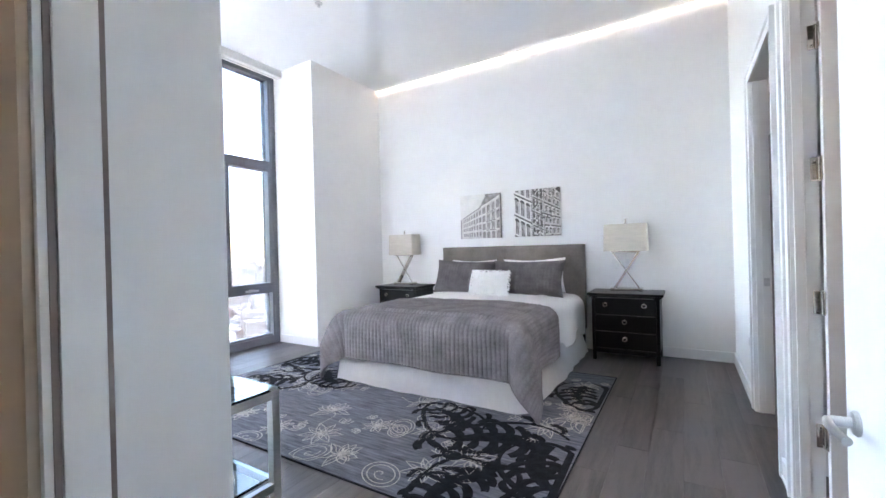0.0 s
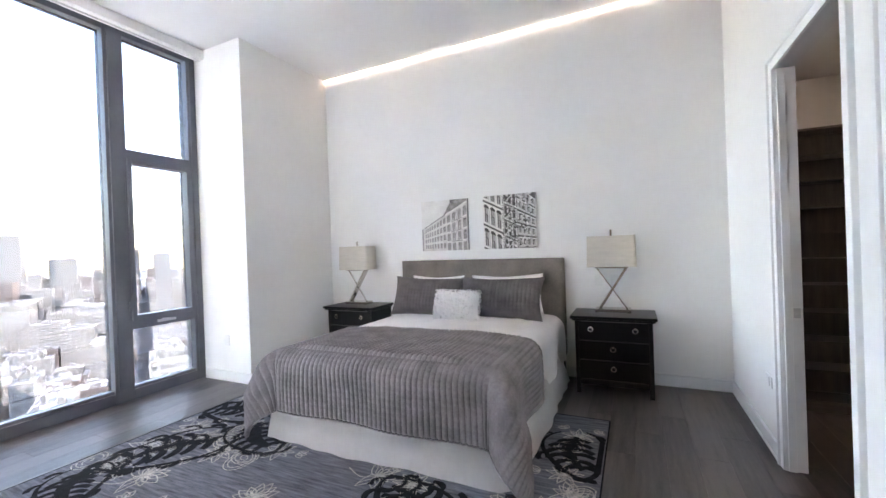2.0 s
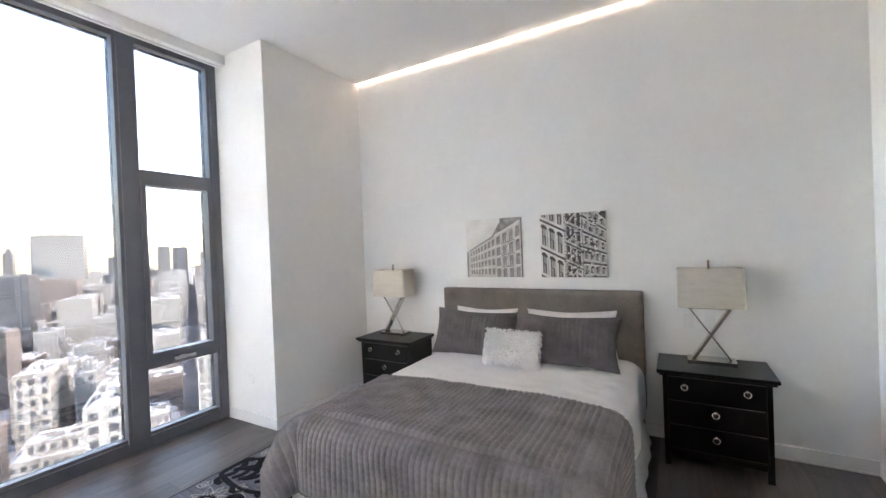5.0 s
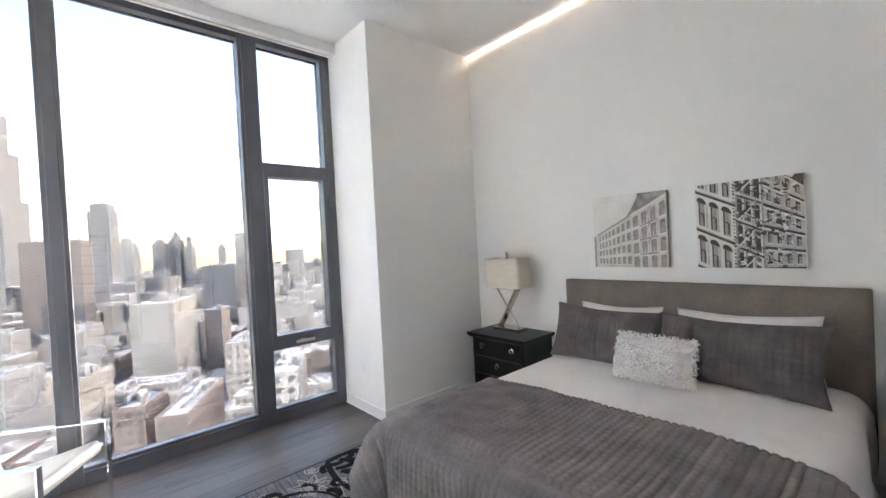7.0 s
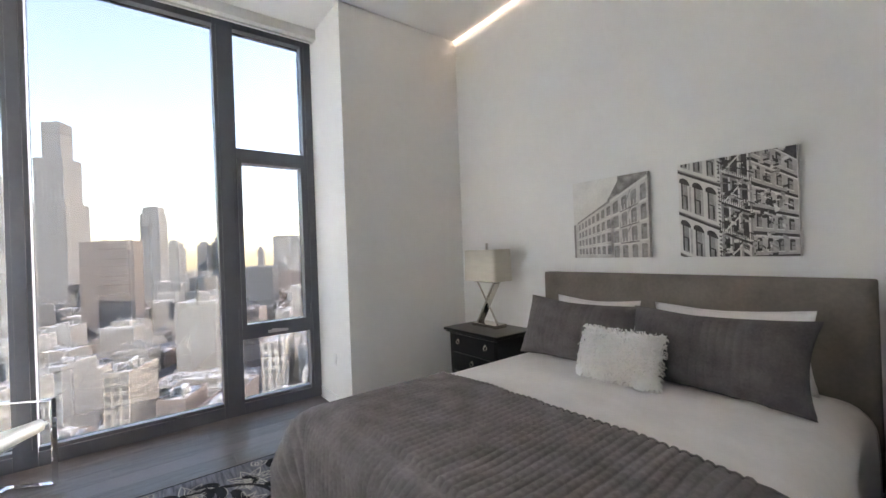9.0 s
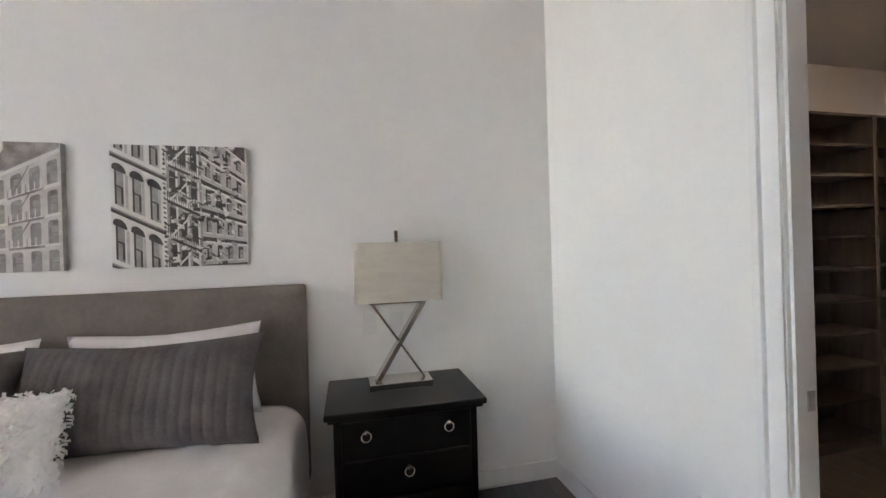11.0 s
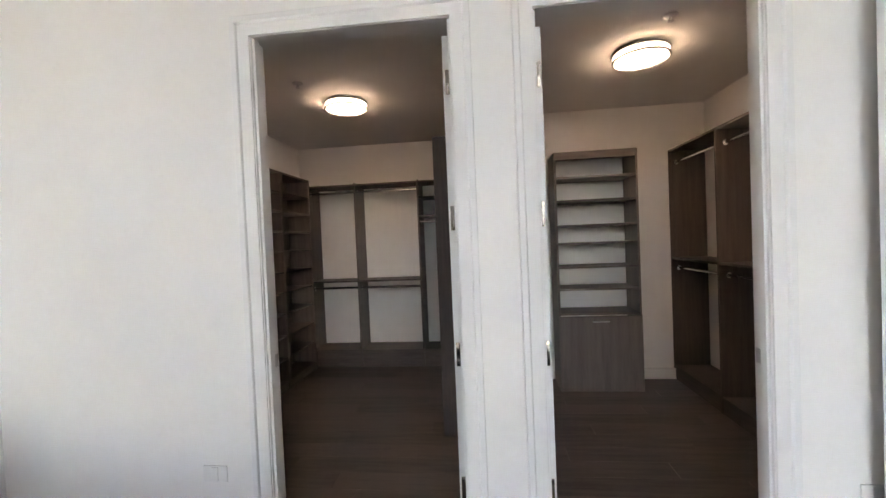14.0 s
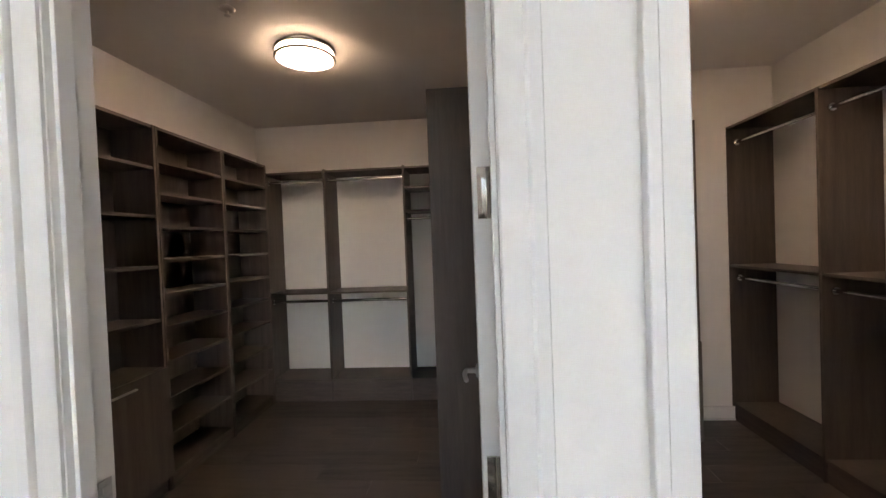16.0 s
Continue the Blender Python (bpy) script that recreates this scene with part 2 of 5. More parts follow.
solid("wall_north", boxes((-5.75, 3.6, YN, YN + 0.2, -0.02, 4.0)), M_WALL, "smooth white painted bedroom wall behind the bed", "wall", kind="structure")
solid("wall_column", boxes((-5.75, -4.65, 3.62, YN, -0.02, CEIL)), M_WALL, "white painted boxed column beside the window", "wall", kind="structure")
solid("wall_closet", boxes((0, 0.10, EY0, D2[0], -0.02, CEIL), (0, 0.10, D2[1], D1[0], -0.02, CEIL), (0, 0.10, D1[1], YN, -0.02, CEIL),
                           (0, 0.10, D2[0], D2[1], DT, CEIL), (0, 0.10, D1[0], D1[1], DT, CEIL)), M_WALL,
      "white painted wall with two closet doorways", "wall", kind="structure")
# the last box is an unseen slab added behind door_3 to block leaking sun
solid("wall_south", boxes((-5.75, D3[0], 0.33, YS, -0.02, CEIL), (D3[0], D3[1], 0.33, YS, DT, CEIL), (D3[1], -3.2, 0.33, YS, -0.02, CEIL), (D3[0] - 0.2, D3[1] + 0.2, 0.15, 0.3295, -0.02, CEIL)),
      M_WALL, "white painted wall with door and an added unseen sun-blocking slab", "wall", kind="structure")
solid("wall_entry", boxes((-3.2, EX0, EY0, EY1, -0.02, CEIL), (EX0, EX1, EY0, EY1, DT, CEIL), (EX1, 0.0, EY0, EY1, -0.02, CEIL)),
      M_WALL, "white painted wall with the bedroom doorway", "wall", kind="structure")
# the small hole in the west side is added, unseen, to light the doorway
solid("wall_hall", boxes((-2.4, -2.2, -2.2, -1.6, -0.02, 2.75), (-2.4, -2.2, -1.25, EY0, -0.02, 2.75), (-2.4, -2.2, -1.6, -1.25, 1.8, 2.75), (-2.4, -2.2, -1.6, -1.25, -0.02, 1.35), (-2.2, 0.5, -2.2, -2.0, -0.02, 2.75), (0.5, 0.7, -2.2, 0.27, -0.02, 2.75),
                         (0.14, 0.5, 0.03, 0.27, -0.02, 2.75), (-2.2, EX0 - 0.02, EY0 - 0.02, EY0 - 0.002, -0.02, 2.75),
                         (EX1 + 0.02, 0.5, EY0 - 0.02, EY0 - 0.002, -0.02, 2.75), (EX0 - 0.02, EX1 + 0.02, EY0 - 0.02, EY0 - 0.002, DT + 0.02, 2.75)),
      M_HALL, "beige painted hallway wall with an added unseen light opening", "wall", kind="structure")
solid("ceiling_hall", boxes((-2.4, 0.7, -2.2, EY0, 2.75, 2.9)), M_CEIL, "white hallway ceiling", "ceiling", kind="structure")
solid("ceiling", boxes((-5.75, 0.14, EY0, YN, CEIL, 4.0)), M_CEIL, "smooth white painted bedroom ceiling", "ceiling", kind="structure")
solid("ceiling_closet", boxes((0.10, 3.6, 0.2, YN, CCEIL, 2.9)), M_CEIL, "white painted closet ceiling", "ceiling", kind="structure")
CXB, CYS = 3.36, 0.42
solid("wall_closet_back", boxes((CXB, 3.6, 0.2, YN, -0.02, CCEIL)), M_WALL, "white painted closet back wall", "wall", kind="structure")
solid("wall_closet_south", boxes((0.10, CXB, 0.27, CYS, -0.02, CCEIL)), M_WALL, "white painted closet side wall", "wall", kind="structure")
solid("wall_closet_partition", boxes((2.56, 2.70, CYS, 2.62, -0.02, CCEIL)), M_WALL, "white painted closet partition behind the shelves", "wall", kind="structure")


def casing(name, horizontal_axis, face, out, a, b, top, w=0.07, label=""):
    """Moulded door casing on a wall face: legs and head with an outer band and an inner bead. out: +1 or -1 away from the wall."""
    bm = bmesh.new()
    prof = ((0.0, -0.002), (0.0, 0.012), (0.05, 0.0135), (0.62, 0.0135), (0.66, 0.022), (0.70, 0.0245), (0.97, 0.0245), (1.0, 0.022), (1.0, -0.002))

    def at(u, d, z):
        return (face + out * d, u, z) if horizontal_axis == "y" else (u, face + out * d, z)
    loops = []
    for e, s_, up in ((a, -1, False), (a, -1, True), (b, 1, True), (b, 1, False)):
        loops.append([bm.verts.new(at(e + s_ * w * f, d, (top + w * f) if up else 0.0)) for f, d in prof])
    for l0, l1 in zip(loops, loops[1:]):
        for k in range(len(prof)):
            k2 = (k + 1) % len(prof)
            bm.faces.new((l0[k], l0[k2], l1[k2], l1[k]))
    bm.faces.new(loops[0])
    bm.faces.new(loops[-1][::-1])
    return solid(name, bm, M_TRIM, label, "door casing", kind="structure", smooth=35)


def jamb(name, axis, a, b, lo, hi, top, stop, label):
    """Painted lining of a doorway with a stop strip."""
    bm = bmesh.new()
    t = 0.018
    for u0, u1, s0, s1 in ((a - t, a + 0.003, a + 0.003, a + 0.014), (b - 0.003, b + t, b - 0.014, b - 0.003)):
        if axis == "y":
            box(bm, lo, hi, u0, u1, 0, top, bevel=0.0015)
            box(bm, stop[0], stop[1], s0, s1, 0, top - 0.003, bevel=0.0015)
        else:
            box(bm, u0, u1, lo, hi, 0, top, bevel=0.0015)
            box(bm, s0, s1, stop[0], stop[1], 0, top - 0.003, bevel=0.0015)
    if axis == "y":
        box(bm, lo, hi, a + 0.003, b - 0.003, top - 0.003, top + t, bevel=0.0015)
    else:
        box(bm, a + 0.003, b - 0.003, lo, hi, top - 0.003, top + t, bevel=0.0015)
    return solid(name, bm, M_TRIM, label, "door frame", kind="structure")


def lever(parent, m, far=True):
    """Lever handle: rosette, neck and lever; local x runs along the lever, z away from the leaf."""
    bm = bmesh.new()
    lathe(bm, [(0.001, 0), (0.027, 0), (0.028, 0.004), (0.024, 0.009), (0.012, 0.011), (0.010, 0.05), (0.001, 0.052)], 24, m)
    pts = [(0, 0, 0.05), (0.03, 0, 0.055), (0.07, 0, 0.053), (0.115, 0, 0.047)]
    for p, q in zip(pts, pts[1:]):
        cyl(bm, m @ Vector(p), m @ Vector(q), 0.0095, n=12)
    return part("lever_handle", bm, M_STEEL, parent, "brushed steel lever handle", smooth=40)


def hinge(parent, x, y, z, dx, dy):
    """Butt hinge: two leaves with screws and a knuckle."""
    bm = bmesh.new()
    box(bm, min(x, x + dx), max(x, x + dx), y - 0.003, y + 0.003, z - 0.055, z + 0.055, bevel=0.002)
    box(bm, x - 0.003, x + 0.003, min(y, y + dy), max(y, y + dy), z - 0.055, z + 0.055, bevel=0.002)
    cyl(bm, (x, y, z - 0.058), (x, y, z + 0.058), 0.0075, n=12)
    for k in (-0.038, 0, 0.038):
        cyl(bm, (x + dx * 0.55, y - 0.0045, z + k), (x + dx * 0.55, y + 0.0045, z + k), 0.0045, n=8)
    return part("hinge", bm, M_NICKEL, parent, "satin steel butt hinge", smooth=40)


casing("casing_1", "y", 0.0, -1, D1[0], D1[1], DT, w=0.083, label="white moulded casing round a closet doorway")
casing("casing_2", "y", 0.0, -1, D2[0], D2[1], DT, w=0.083, label="white moulded casing round a closet doorway")
casing("casing_3", "x", YS, 1, D3[0], D3[1], DT, label="white moulded casing round a closed door")
casing("casing_4", "x", EY1, 1, EX0, EX1 - 0.0, DT, w=0.06, label="white moulded casing round the bedroom doorway")
J1 = jamb("frame_1", "y", D1[0], D1[1], -0.004, 0.104, DT, (0.012, 0.05), "white painted closet door frame")
J2 = jamb("frame_2", "y", D2[0], D2[1], -0.004, 0.104, DT, (0.012, 0.05), "white painted closet door frame")
jamb("frame_3", "x", D3[0], D3[1], 0.326, YS + 0.004, DT, (0.40, 0.44), "white painted door frame")
J4 = jamb("frame_4", "x", EX0, EX1, EY0 - 0.004, EY1 + 0.004, DT, (0.151, 0.222), "white painted bedroom door frame")
# taupe strips stand in for the shaded gaps either side of the stop
for y0, y1 in ((0.2225, 0.234), (0.139, 0.1505)):
    part("gap_shade_strip", boxes((EX0 + 0.003, EX0 + 0.0075, y0, y1, 0, DT - 0.02), bevel=0.001), M_GAPSHADE, J4, "taupe strip painted as the stop's shaded gap")
for fr, y, s in ((J1, D1[1] - 0.003, -1), (J2, D2[0] + 0.003, 1)):
    bm = bmesh.new()
    y0, y1 = sorted((y, y + s * 0.003))
    box(bm, 0.058, 0.092, y0, y1, 0.93, 0.99, bevel=0.001)
    box(bm, 0.068, 0.082, *sorted((y + s * 0.003, y + s * 0.0045)), 0.945, 0.975)
    part("strike_plate", bm, M_STEEL, fr, "steel strike plate")

# closet door leaves, both opened into the closet beside the pier
for nm, yh, s in (("door_1", D1[0] + 0.003, 1), ("door_2", D2[1] - 0.003, -1)):
    bm = bmesh.new()
    y0, y1 = sorted((yh + s * 0.046, yh + s * 0.002))
    box(bm, 0.113, 0.968, y0, y1, 0.012, DT - 0.022, bevel=0.002)
    leaf = solid(nm, bm, M_DOOR, "white flush closet door standing open into the closet", "door", "closet doors", "structure")
    for z in (0.35, 0.97, 1.59, 2.2):
        hinge(leaf, 0.108, yh + s * 0.0005, z, -0.034, s * 0.036)
    lever(leaf, Matrix.Translation((0.90, y1 if s > 0 else y0, 0.955)) @ Matrix(((-1, 0, 0, 0), (0, 0, s, 0), (0, 1, 0, 0), (0, 0, 0, 1))))
# bedroom door leaf, open into the room
leaf = solid("door_4", boxes((-0.118, -0.073, 0.278, 1.165, 0.012, DT - 0.022), bevel=0.002), M_DOOR, "white flush bedroom door standing open into the room", "door", kind="structure")
lever(leaf, Matrix.Translation((-0.118, 1.09, 0.86)) @ Matrix(((0, 0, -1, 0), (-1, 0, 0, 0), (0, 1, 0, 0), (0, 0, 0, 1))))
lever(leaf, Matrix.Translation((-0.073, 1.09, 0.86)) @ Matrix(((0, 0, 1, 0), (-1, 0, 0, 0), (0, 1, 0, 0), (0, 0, 0, 1))))
for z in (0.19, 0.885, 1.58, 2.27):
    hinge(leaf, -0.073, 0.276, z, -0.036, -0.02)
leaf = solid("door_3", boxes((D3[0] + 0.021, D3[1] - 0.021, 0.441, 0.485, 0.012, DT - 0.022), bevel=0.002), M_DOOR, "closed white flush door beside the window corner", "door", kind="structure")
for z in (0.3, 0.95, 1.6, 2.2):
    hinge(leaf, D3[0] + 0.02, 0.488, z, 0.012, 0.02)


def baseboard(name, runs, label):
    """Runs of (axis, face, out, a, b)."""
    bm = bmesh.new()
    for axis, face, out, a, b in runs:
        for z0, z1, d in ((0, 0.014, 0.019), (0.014, 0.093, 0.012), (0.093, 0.107, 0.016)):
            lo, hi = sorted((face - out * 0.002, face + out * d))
            if axis == "x":
                box(bm, a, b, lo, hi, z0, z1, bevel=0.0015)
            else:
                box(bm, lo, hi, a, b, z0, z1, bevel=0.0015)
    return solid(name, bm, M_TRIM, label, "baseboard", kind="structure")


baseboard("baseboard", [("x", YN, -1, -4.65, -0.016), ("y", 0, -1, D1[1] + 0.084, YN - 0.002), ("y", 0, -1, 0.50, D2[0] - 0.084), ("y", 0, -1, D2[1] + 0.084, D1[0] - 0.084),
                        ("y", -4.65, 1, 3.62, YN - 0.016), ("x", 3.62, -1, -5.40, -4.634), ("x", YS, 1, -5.40, D3[0] - 0.071),
                        ("x", YS, 1, D3[1] + 0.071, -3.2), ("x", EY1, 1, -3.2, EX0 - 0.062)], "white painted baseboard with a rounded top")
baseboard("baseboard_closet", [("y", 2.56, -1, CYS, 1.19), ("x", CYS, 1, 0.11, 2.55)], "white painted closet baseboard")

# ---- floor ----
floor = solid("floor", boxes((-5.75, 3.6, -2.2, 5.2, -0.2, -0.005)), M_SUB, "grey-brown wide plank wood floor", "floor", kind="structure")

# ---- window ----
GX = -5.50
YA, MU1, MU2, YB = (0.53, 0.60), (1.33, 1.465), (2.70, 2.872), (3.515, 3.62)
SILL, HEAD = 0.135, 3.69
win = base("window_1", pose(0, 0, 0), "floor-to-ceiling window with dark aluminium frame and city view", "window", kind="structure")
for y0, y1 in (YA, MU1, MU2, YB):
    bm = boxes((-5.56, XW, y0, y1, 0, CEIL), bevel=0.004)
    box(bm, XW - 0.002, XW + 0.012, y0 + 0.03, y1 - 0.03, SILL, HEAD, bevel=0.003)
    part("mullion", bm, M_ALU, win)
for y0, y1 in ((YA[1], MU1[0]), (MU1[1], MU2[0]), (MU2[1], YB[0])):
    part("bottom_rail", boxes((-5.56, XW - 0.002, y0, y1, 0, SILL - 0.03), (-5.54, XW - 0.02, y0, y1, SILL - 0.03, SILL), bevel=0.003), M_ALU, win)
    part("top_rail", boxes((-5.56, XW - 0.002, y0, y1, HEAD, CEIL), bevel=0.003), M_ALU, win)
for z0, z1 in ((2.445, 2.545), (0.71, 0.805)):
    part("transom", boxes((-5.56, XW - 0.003, MU2[1], YB[0], z0, z1), bevel=0.003), M_ALU, win)
# the opening sash in the narrow bay
part("sash", boxes((-5.545, XW + 0.014, MU2[1], MU2[1] + 0.04, 0.805, 2.445), (-5.545, XW + 0.014, YB[0] - 0.04, YB[0], 0.805, 2.445),
                   (-5.545, XW + 0.014, MU2[1] + 0.04, YB[0] - 0.04, 0.805, 0.85), (-5.545, XW + 0.014, MU2[1] + 0.04, YB[0] - 0.04, 2.405, 2.445), bevel=0.003), M_ALU, win, "dark aluminium opening sash")
bm = boxes((XW + 0.0, XW + 0.024, 3.10, 3.29, 0.745, 0.77), bevel=0.004)
bar(bm, (XW + 0.03, 3.27, 0.765), (XW + 0.038, 3.13, 0.782), 0.012, 0.012, bevel=0.003)
part("crank_handle", bm, M_STEEL, win, "steel crank handle")
for y in (YB[0] + 0.02, MU2[1] - 0.02):
    bm = boxes((XW + 0.0, XW + 0.026, y - 0.012, y + 0.012, 0.90, 0.99), bevel=0.003)
    bar(bm, (XW + 0.03, y, 0.93), (XW + 0.045, y, 1.05), 0.014, 0.01, up=(1, 0, 0), bevel=0.003)
    part("sash_lock", bm, M_ALU, win, "dark sash lock lever")
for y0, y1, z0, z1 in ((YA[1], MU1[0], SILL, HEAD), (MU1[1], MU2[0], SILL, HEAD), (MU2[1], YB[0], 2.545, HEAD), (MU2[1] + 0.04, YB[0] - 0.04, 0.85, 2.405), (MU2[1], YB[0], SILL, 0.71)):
    p = part("pane", boxes((GX - 0.003, GX + 0.003, y0 - 0.005, y1 + 0.005, z0 - 0.005, z1 + 0.005)), M_WINGLASS, win, "glass pane with added view-dimming tint")
    # casts no shadow, so daylight enters past the added view-dimming tint
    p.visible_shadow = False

# roller blind cassette above the window
bl = base("roller_blind", pose(0, 0, 0), "white roller blind cassette drawn up above the window", "blind")
part("cassette", boxes((-5.36, -5.24, 0.54, 3.69, 3.715, 3.80), bevel=0.006), M_BLIND, bl)
part("cassette", boxes((-5.40, -5.25, 0.54, 3.70, 3.801, CEIL - 0.001)), M_BLIND, bl, "shadowed mounting rail")
part("hem_bar", boxes((-5.325, -5.30, 0.56, 3.60, 3.695, 3.716), bevel=0.004), M_BLIND, bl, "white hem bar of the rolled blind")
part("end_cap", boxes((-5.365, -5.235, 3.691, 3.702, 3.71, 3.803), bevel=0.003), M_PLASTIC, bl, "white end cap")

# led strip in the joint between ceiling and wall
led = base("led_strip_light", pose(-2.33, 4.98, CEIL), "glowing warm linear light along ceiling edge above bed", "light strip")
part("diffuser", boxes((-2.315, 2.315, -0.010, 0.017, -0.020, -0.004), bevel=0.004), M_LED, led, "glowing frosted diffuser")
part("channel", boxes((-2.318, 2.325, -0.014, 0.0195, -0.0035, -0.0005)), M_TRIM, led, "white metal channel")


# ---- bedroom: bed ----
BX0, BX1, BYF, BYH, BZ = -3.43, -1.49, 2.77, 4.88, 0.655
BXC = (BX0 + BX1) / 2


def cord(pts, r, k=5):
    """A closed thin cord along 3D points."""
    bm = bmesh.new()
    rows = []
    n = len(pts)
    for i in range(n):
        d = (pts[(i + 1) % n] - pts[i - 1]).normalized()
        u = d.cross(Vector((0.31, 0.17, 0.94)) if abs(d.z) < 0.9 else Vector((1, 0, 0))).normalized()
        v = d.cross(u)
        rows.append([bm.verts.new(pts[i] + u * (r * math.cos(2 * math.pi * q / k)) + v * (r * math.sin(2 * math.pi * q / k))) for q in range(k)])
    for i in range(n):
        for q in range(k):
            bm.faces.new((rows[i][q], rows[(i + 1) % n][q], rows[(i + 1) % n][(q + 1) % k], rows[i][(q + 1) % k]))
    return bm


def drape(bm, t0, drop, foot, res, lift, ridge=0.0, side=None, wave=0.012):
    """A cloth over the mattress: flat on top from y = t0 to the foot (or to the headboard), hanging down the sides by drop."""
    side = drop if side is None else side
    w = (BX1 - BX0) / 2
    rad = 0.13
    y_a, y_b = (BYF, t0) if foot else (t0, BYH - 0.01)
    ns = int((2 * w + 2 * side) / res) + 1
    nt = int((y_b - y_a + (drop if foot else 0)) / (0.0085 if ridge else res * 0.7)) + 1
    grid = []
    out = 0.014 if ridge else 0.0

    def fall(d):
        """Rounded shoulder: outward and downward travel after d metres past the edge start."""
        a = rad * math.pi / 2
        if d <= 0:
            return d, 0.0
        if d < a:
            return rad * math.sin(d / rad), rad * (1 - math.cos(d / rad))
        return rad, rad + (d - a)
    for i in range(ns):
        s = -w - side + (2 * w + 2 * side) * i / (ns - 1)
        row = []
        for j in range(nt):
            t = y_b - (y_b - y_a + (drop if foot else 0)) * j / (nt - 1)
            a = abs(s) - (w - rad)
            b = (y_a + rad - t) if foot else -1.0
            sg = 1 if s > 0 else -1
            amp = ridge * (abs(math.sin(math.pi * (s + 0.003 * noise.noise((s * 1.2, t * 3, 1.0))) / 0.0395)) ** 0.5 * (1 + 0.07 * math.sin(t * 150 + 1.5 * noise.noise((s * 40, t * 2, 6.0)))) - 0.6)
            puff = 0.022 * math.sin(min(1, max(0, -a) / 0.5) * math.pi / 2) + 0.012 * noise.noise((s * 2.3, t * 2.3, 4.0)) + (0.006 * noise.noise((s * 6, t * 6, 9.0)) if ridge else 0.008 * noise.noise((s * 9, t * 9, 2.0)) + 0.05 * max(0.0, noise.noise((s * 6, t * 6, 7.0)) + 0.1) * min(1.0, max(0.0, s - 0.5) * 3) * min(1.0, max(0.0, t - 3.75) * 4))
            if a <= 0 and b <= 0:
                co = Vector((BXC + s, t, BZ + lift + puff + amp))
            elif a > 0 and b > 0:
                r = math.hypot(a, b)
                th = math.atan2(b, a)
                o, d = fall(r)
                bulge = (0.25 if sg > 0 else 0.19) * math.sin(2 * th) ** 2 * min(1.0, r / 0.4)
                o2 = o + out + bulge + wave * math.sin(th * 8) * min(1, r / 0.3) + amp
                ex, ey = math.cos(th), math.sin(th)
                co = Vector((BXC + sg * (w - rad + ex * o2), y_a + rad - ey * o2, BZ + lift - d))
            elif a > 0:
                o, d = fall(a)
                o += out + wave * math.sin(t * 9 + sg) * min(1, max(0, d) / 0.25) + amp * 0.6
                co = Vector((BXC + sg * (w - rad + o), t, BZ + lift - d + amp * 0.3))
            else:
                o, d = fall(b)
                o += out + wave * math.sin(s * 7) * min(1, max(0, d) / 0.25) + amp
                co = Vector((BXC + s, y_a + rad - o, BZ + lift - d))
            co.z = max(co.z, 0.022)
            row.append(bm.verts.new(co))
        grid.append(row)
    for i in range(ns - 1):
        for j in range(nt - 1):
            bm.faces.new((grid[i][j], grid[i + 1][j], grid[i + 1][j + 1], grid[i][j + 1]))
    edge = [grid[0][j].co.copy() for j in range(nt)] + [grid[i][-1].co.copy() for i in range(1, ns)] + [grid[-1][j].co.copy() for j in range(nt - 2, -1, -1)]
    edge += [grid[i][0].co.copy() for i in range(ns - 2, 0, -1)]
    bmesh.ops.recalc_face_normals(bm, faces=bm.faces)
    bmesh.ops.solidify(bm, geom=bm.faces, thickness=0.006)
    return edge


bed = base("bed", pose(BXC, BYF, 0), "king bed with taupe upholstered headboard and white bed skirt", "bed")
inv = Matrix.Translation((-BXC, -BYF, 0))


def local(bm):
    bm.transform(inv)
    return bm


# headboard: padded panel with shallow vertical tufting seams
bm = bmesh.new()
hw, hx0, hx1, hz0, hz1, hy = 0.10, -3.45, -1.47, 0.0, 1.275, 4.895
nx, nz = 96, 40
rows = []
for i in range(nx + 1):
    u = hx0 + (hx1 - hx0) * i / nx
    col = []
    for k in range(nz + 1):
        z = 0.25 + (hz1 - 0.25) * k / nz
        e = min(u - hx0, hx1 - u, hz1 - z)
        rnd = 0.028 * (1 - math.sqrt(max(0.0, 1 - (1 - min(1, max(0, e) / 0.04)) ** 2)))
        q = ((u - hx0) / (hx1 - hx0) * 6) % 1.0
        qz = ((z - 0.25) / (hz1 - 0.25) * 3.2) % 1.0
        seam = 0.007 * (math.exp(-(min(q, 1 - q) / 0.035) ** 2) + 0.7 * math.exp(-(min(qz, 1 - qz) / 0.03) ** 2))
        col.append(bm.verts.new((u, hy - 0.012 + rnd + seam, z)))
    rows.append(col)
for i in range(nx):
    for k in range(nz):
        bm.faces.new((rows[i][k], rows[i + 1][k], rows[i + 1][k + 1], rows[i][k + 1]))
box(bm, hx0, hx1, hy + 0.014, 4.992, 0.25, hz1 - 0.0, bevel=0.012)
part("headboard", local(bm), M_HEAD, bed, "taupe upholstered headboard with shallow tufting", smooth=60)
for x in (hx0 + 0.06, hx1 - 0.06):
    part("headboard_leg", local(boxes((x - 0.04, x + 0.04, 4.93, 4.98, 0, 0.26), bevel=0.004)), M_BLACKWOOD, bed)
part("mattress", local(boxes((BX0 + 0.03, BX1 - 0.03, BYF + 0.05, 4.88, 0.36, 0.635), bevel=0.06, seg=4)), M_LINEN, bed, "white mattress", smooth=60)
part("box_spring", local(boxes((BX0 + 0.05, BX1 - 0.05, BYF + 0.07, 4.88, 0.13, 0.36), bevel=0.015)), M_SKIRT, bed)
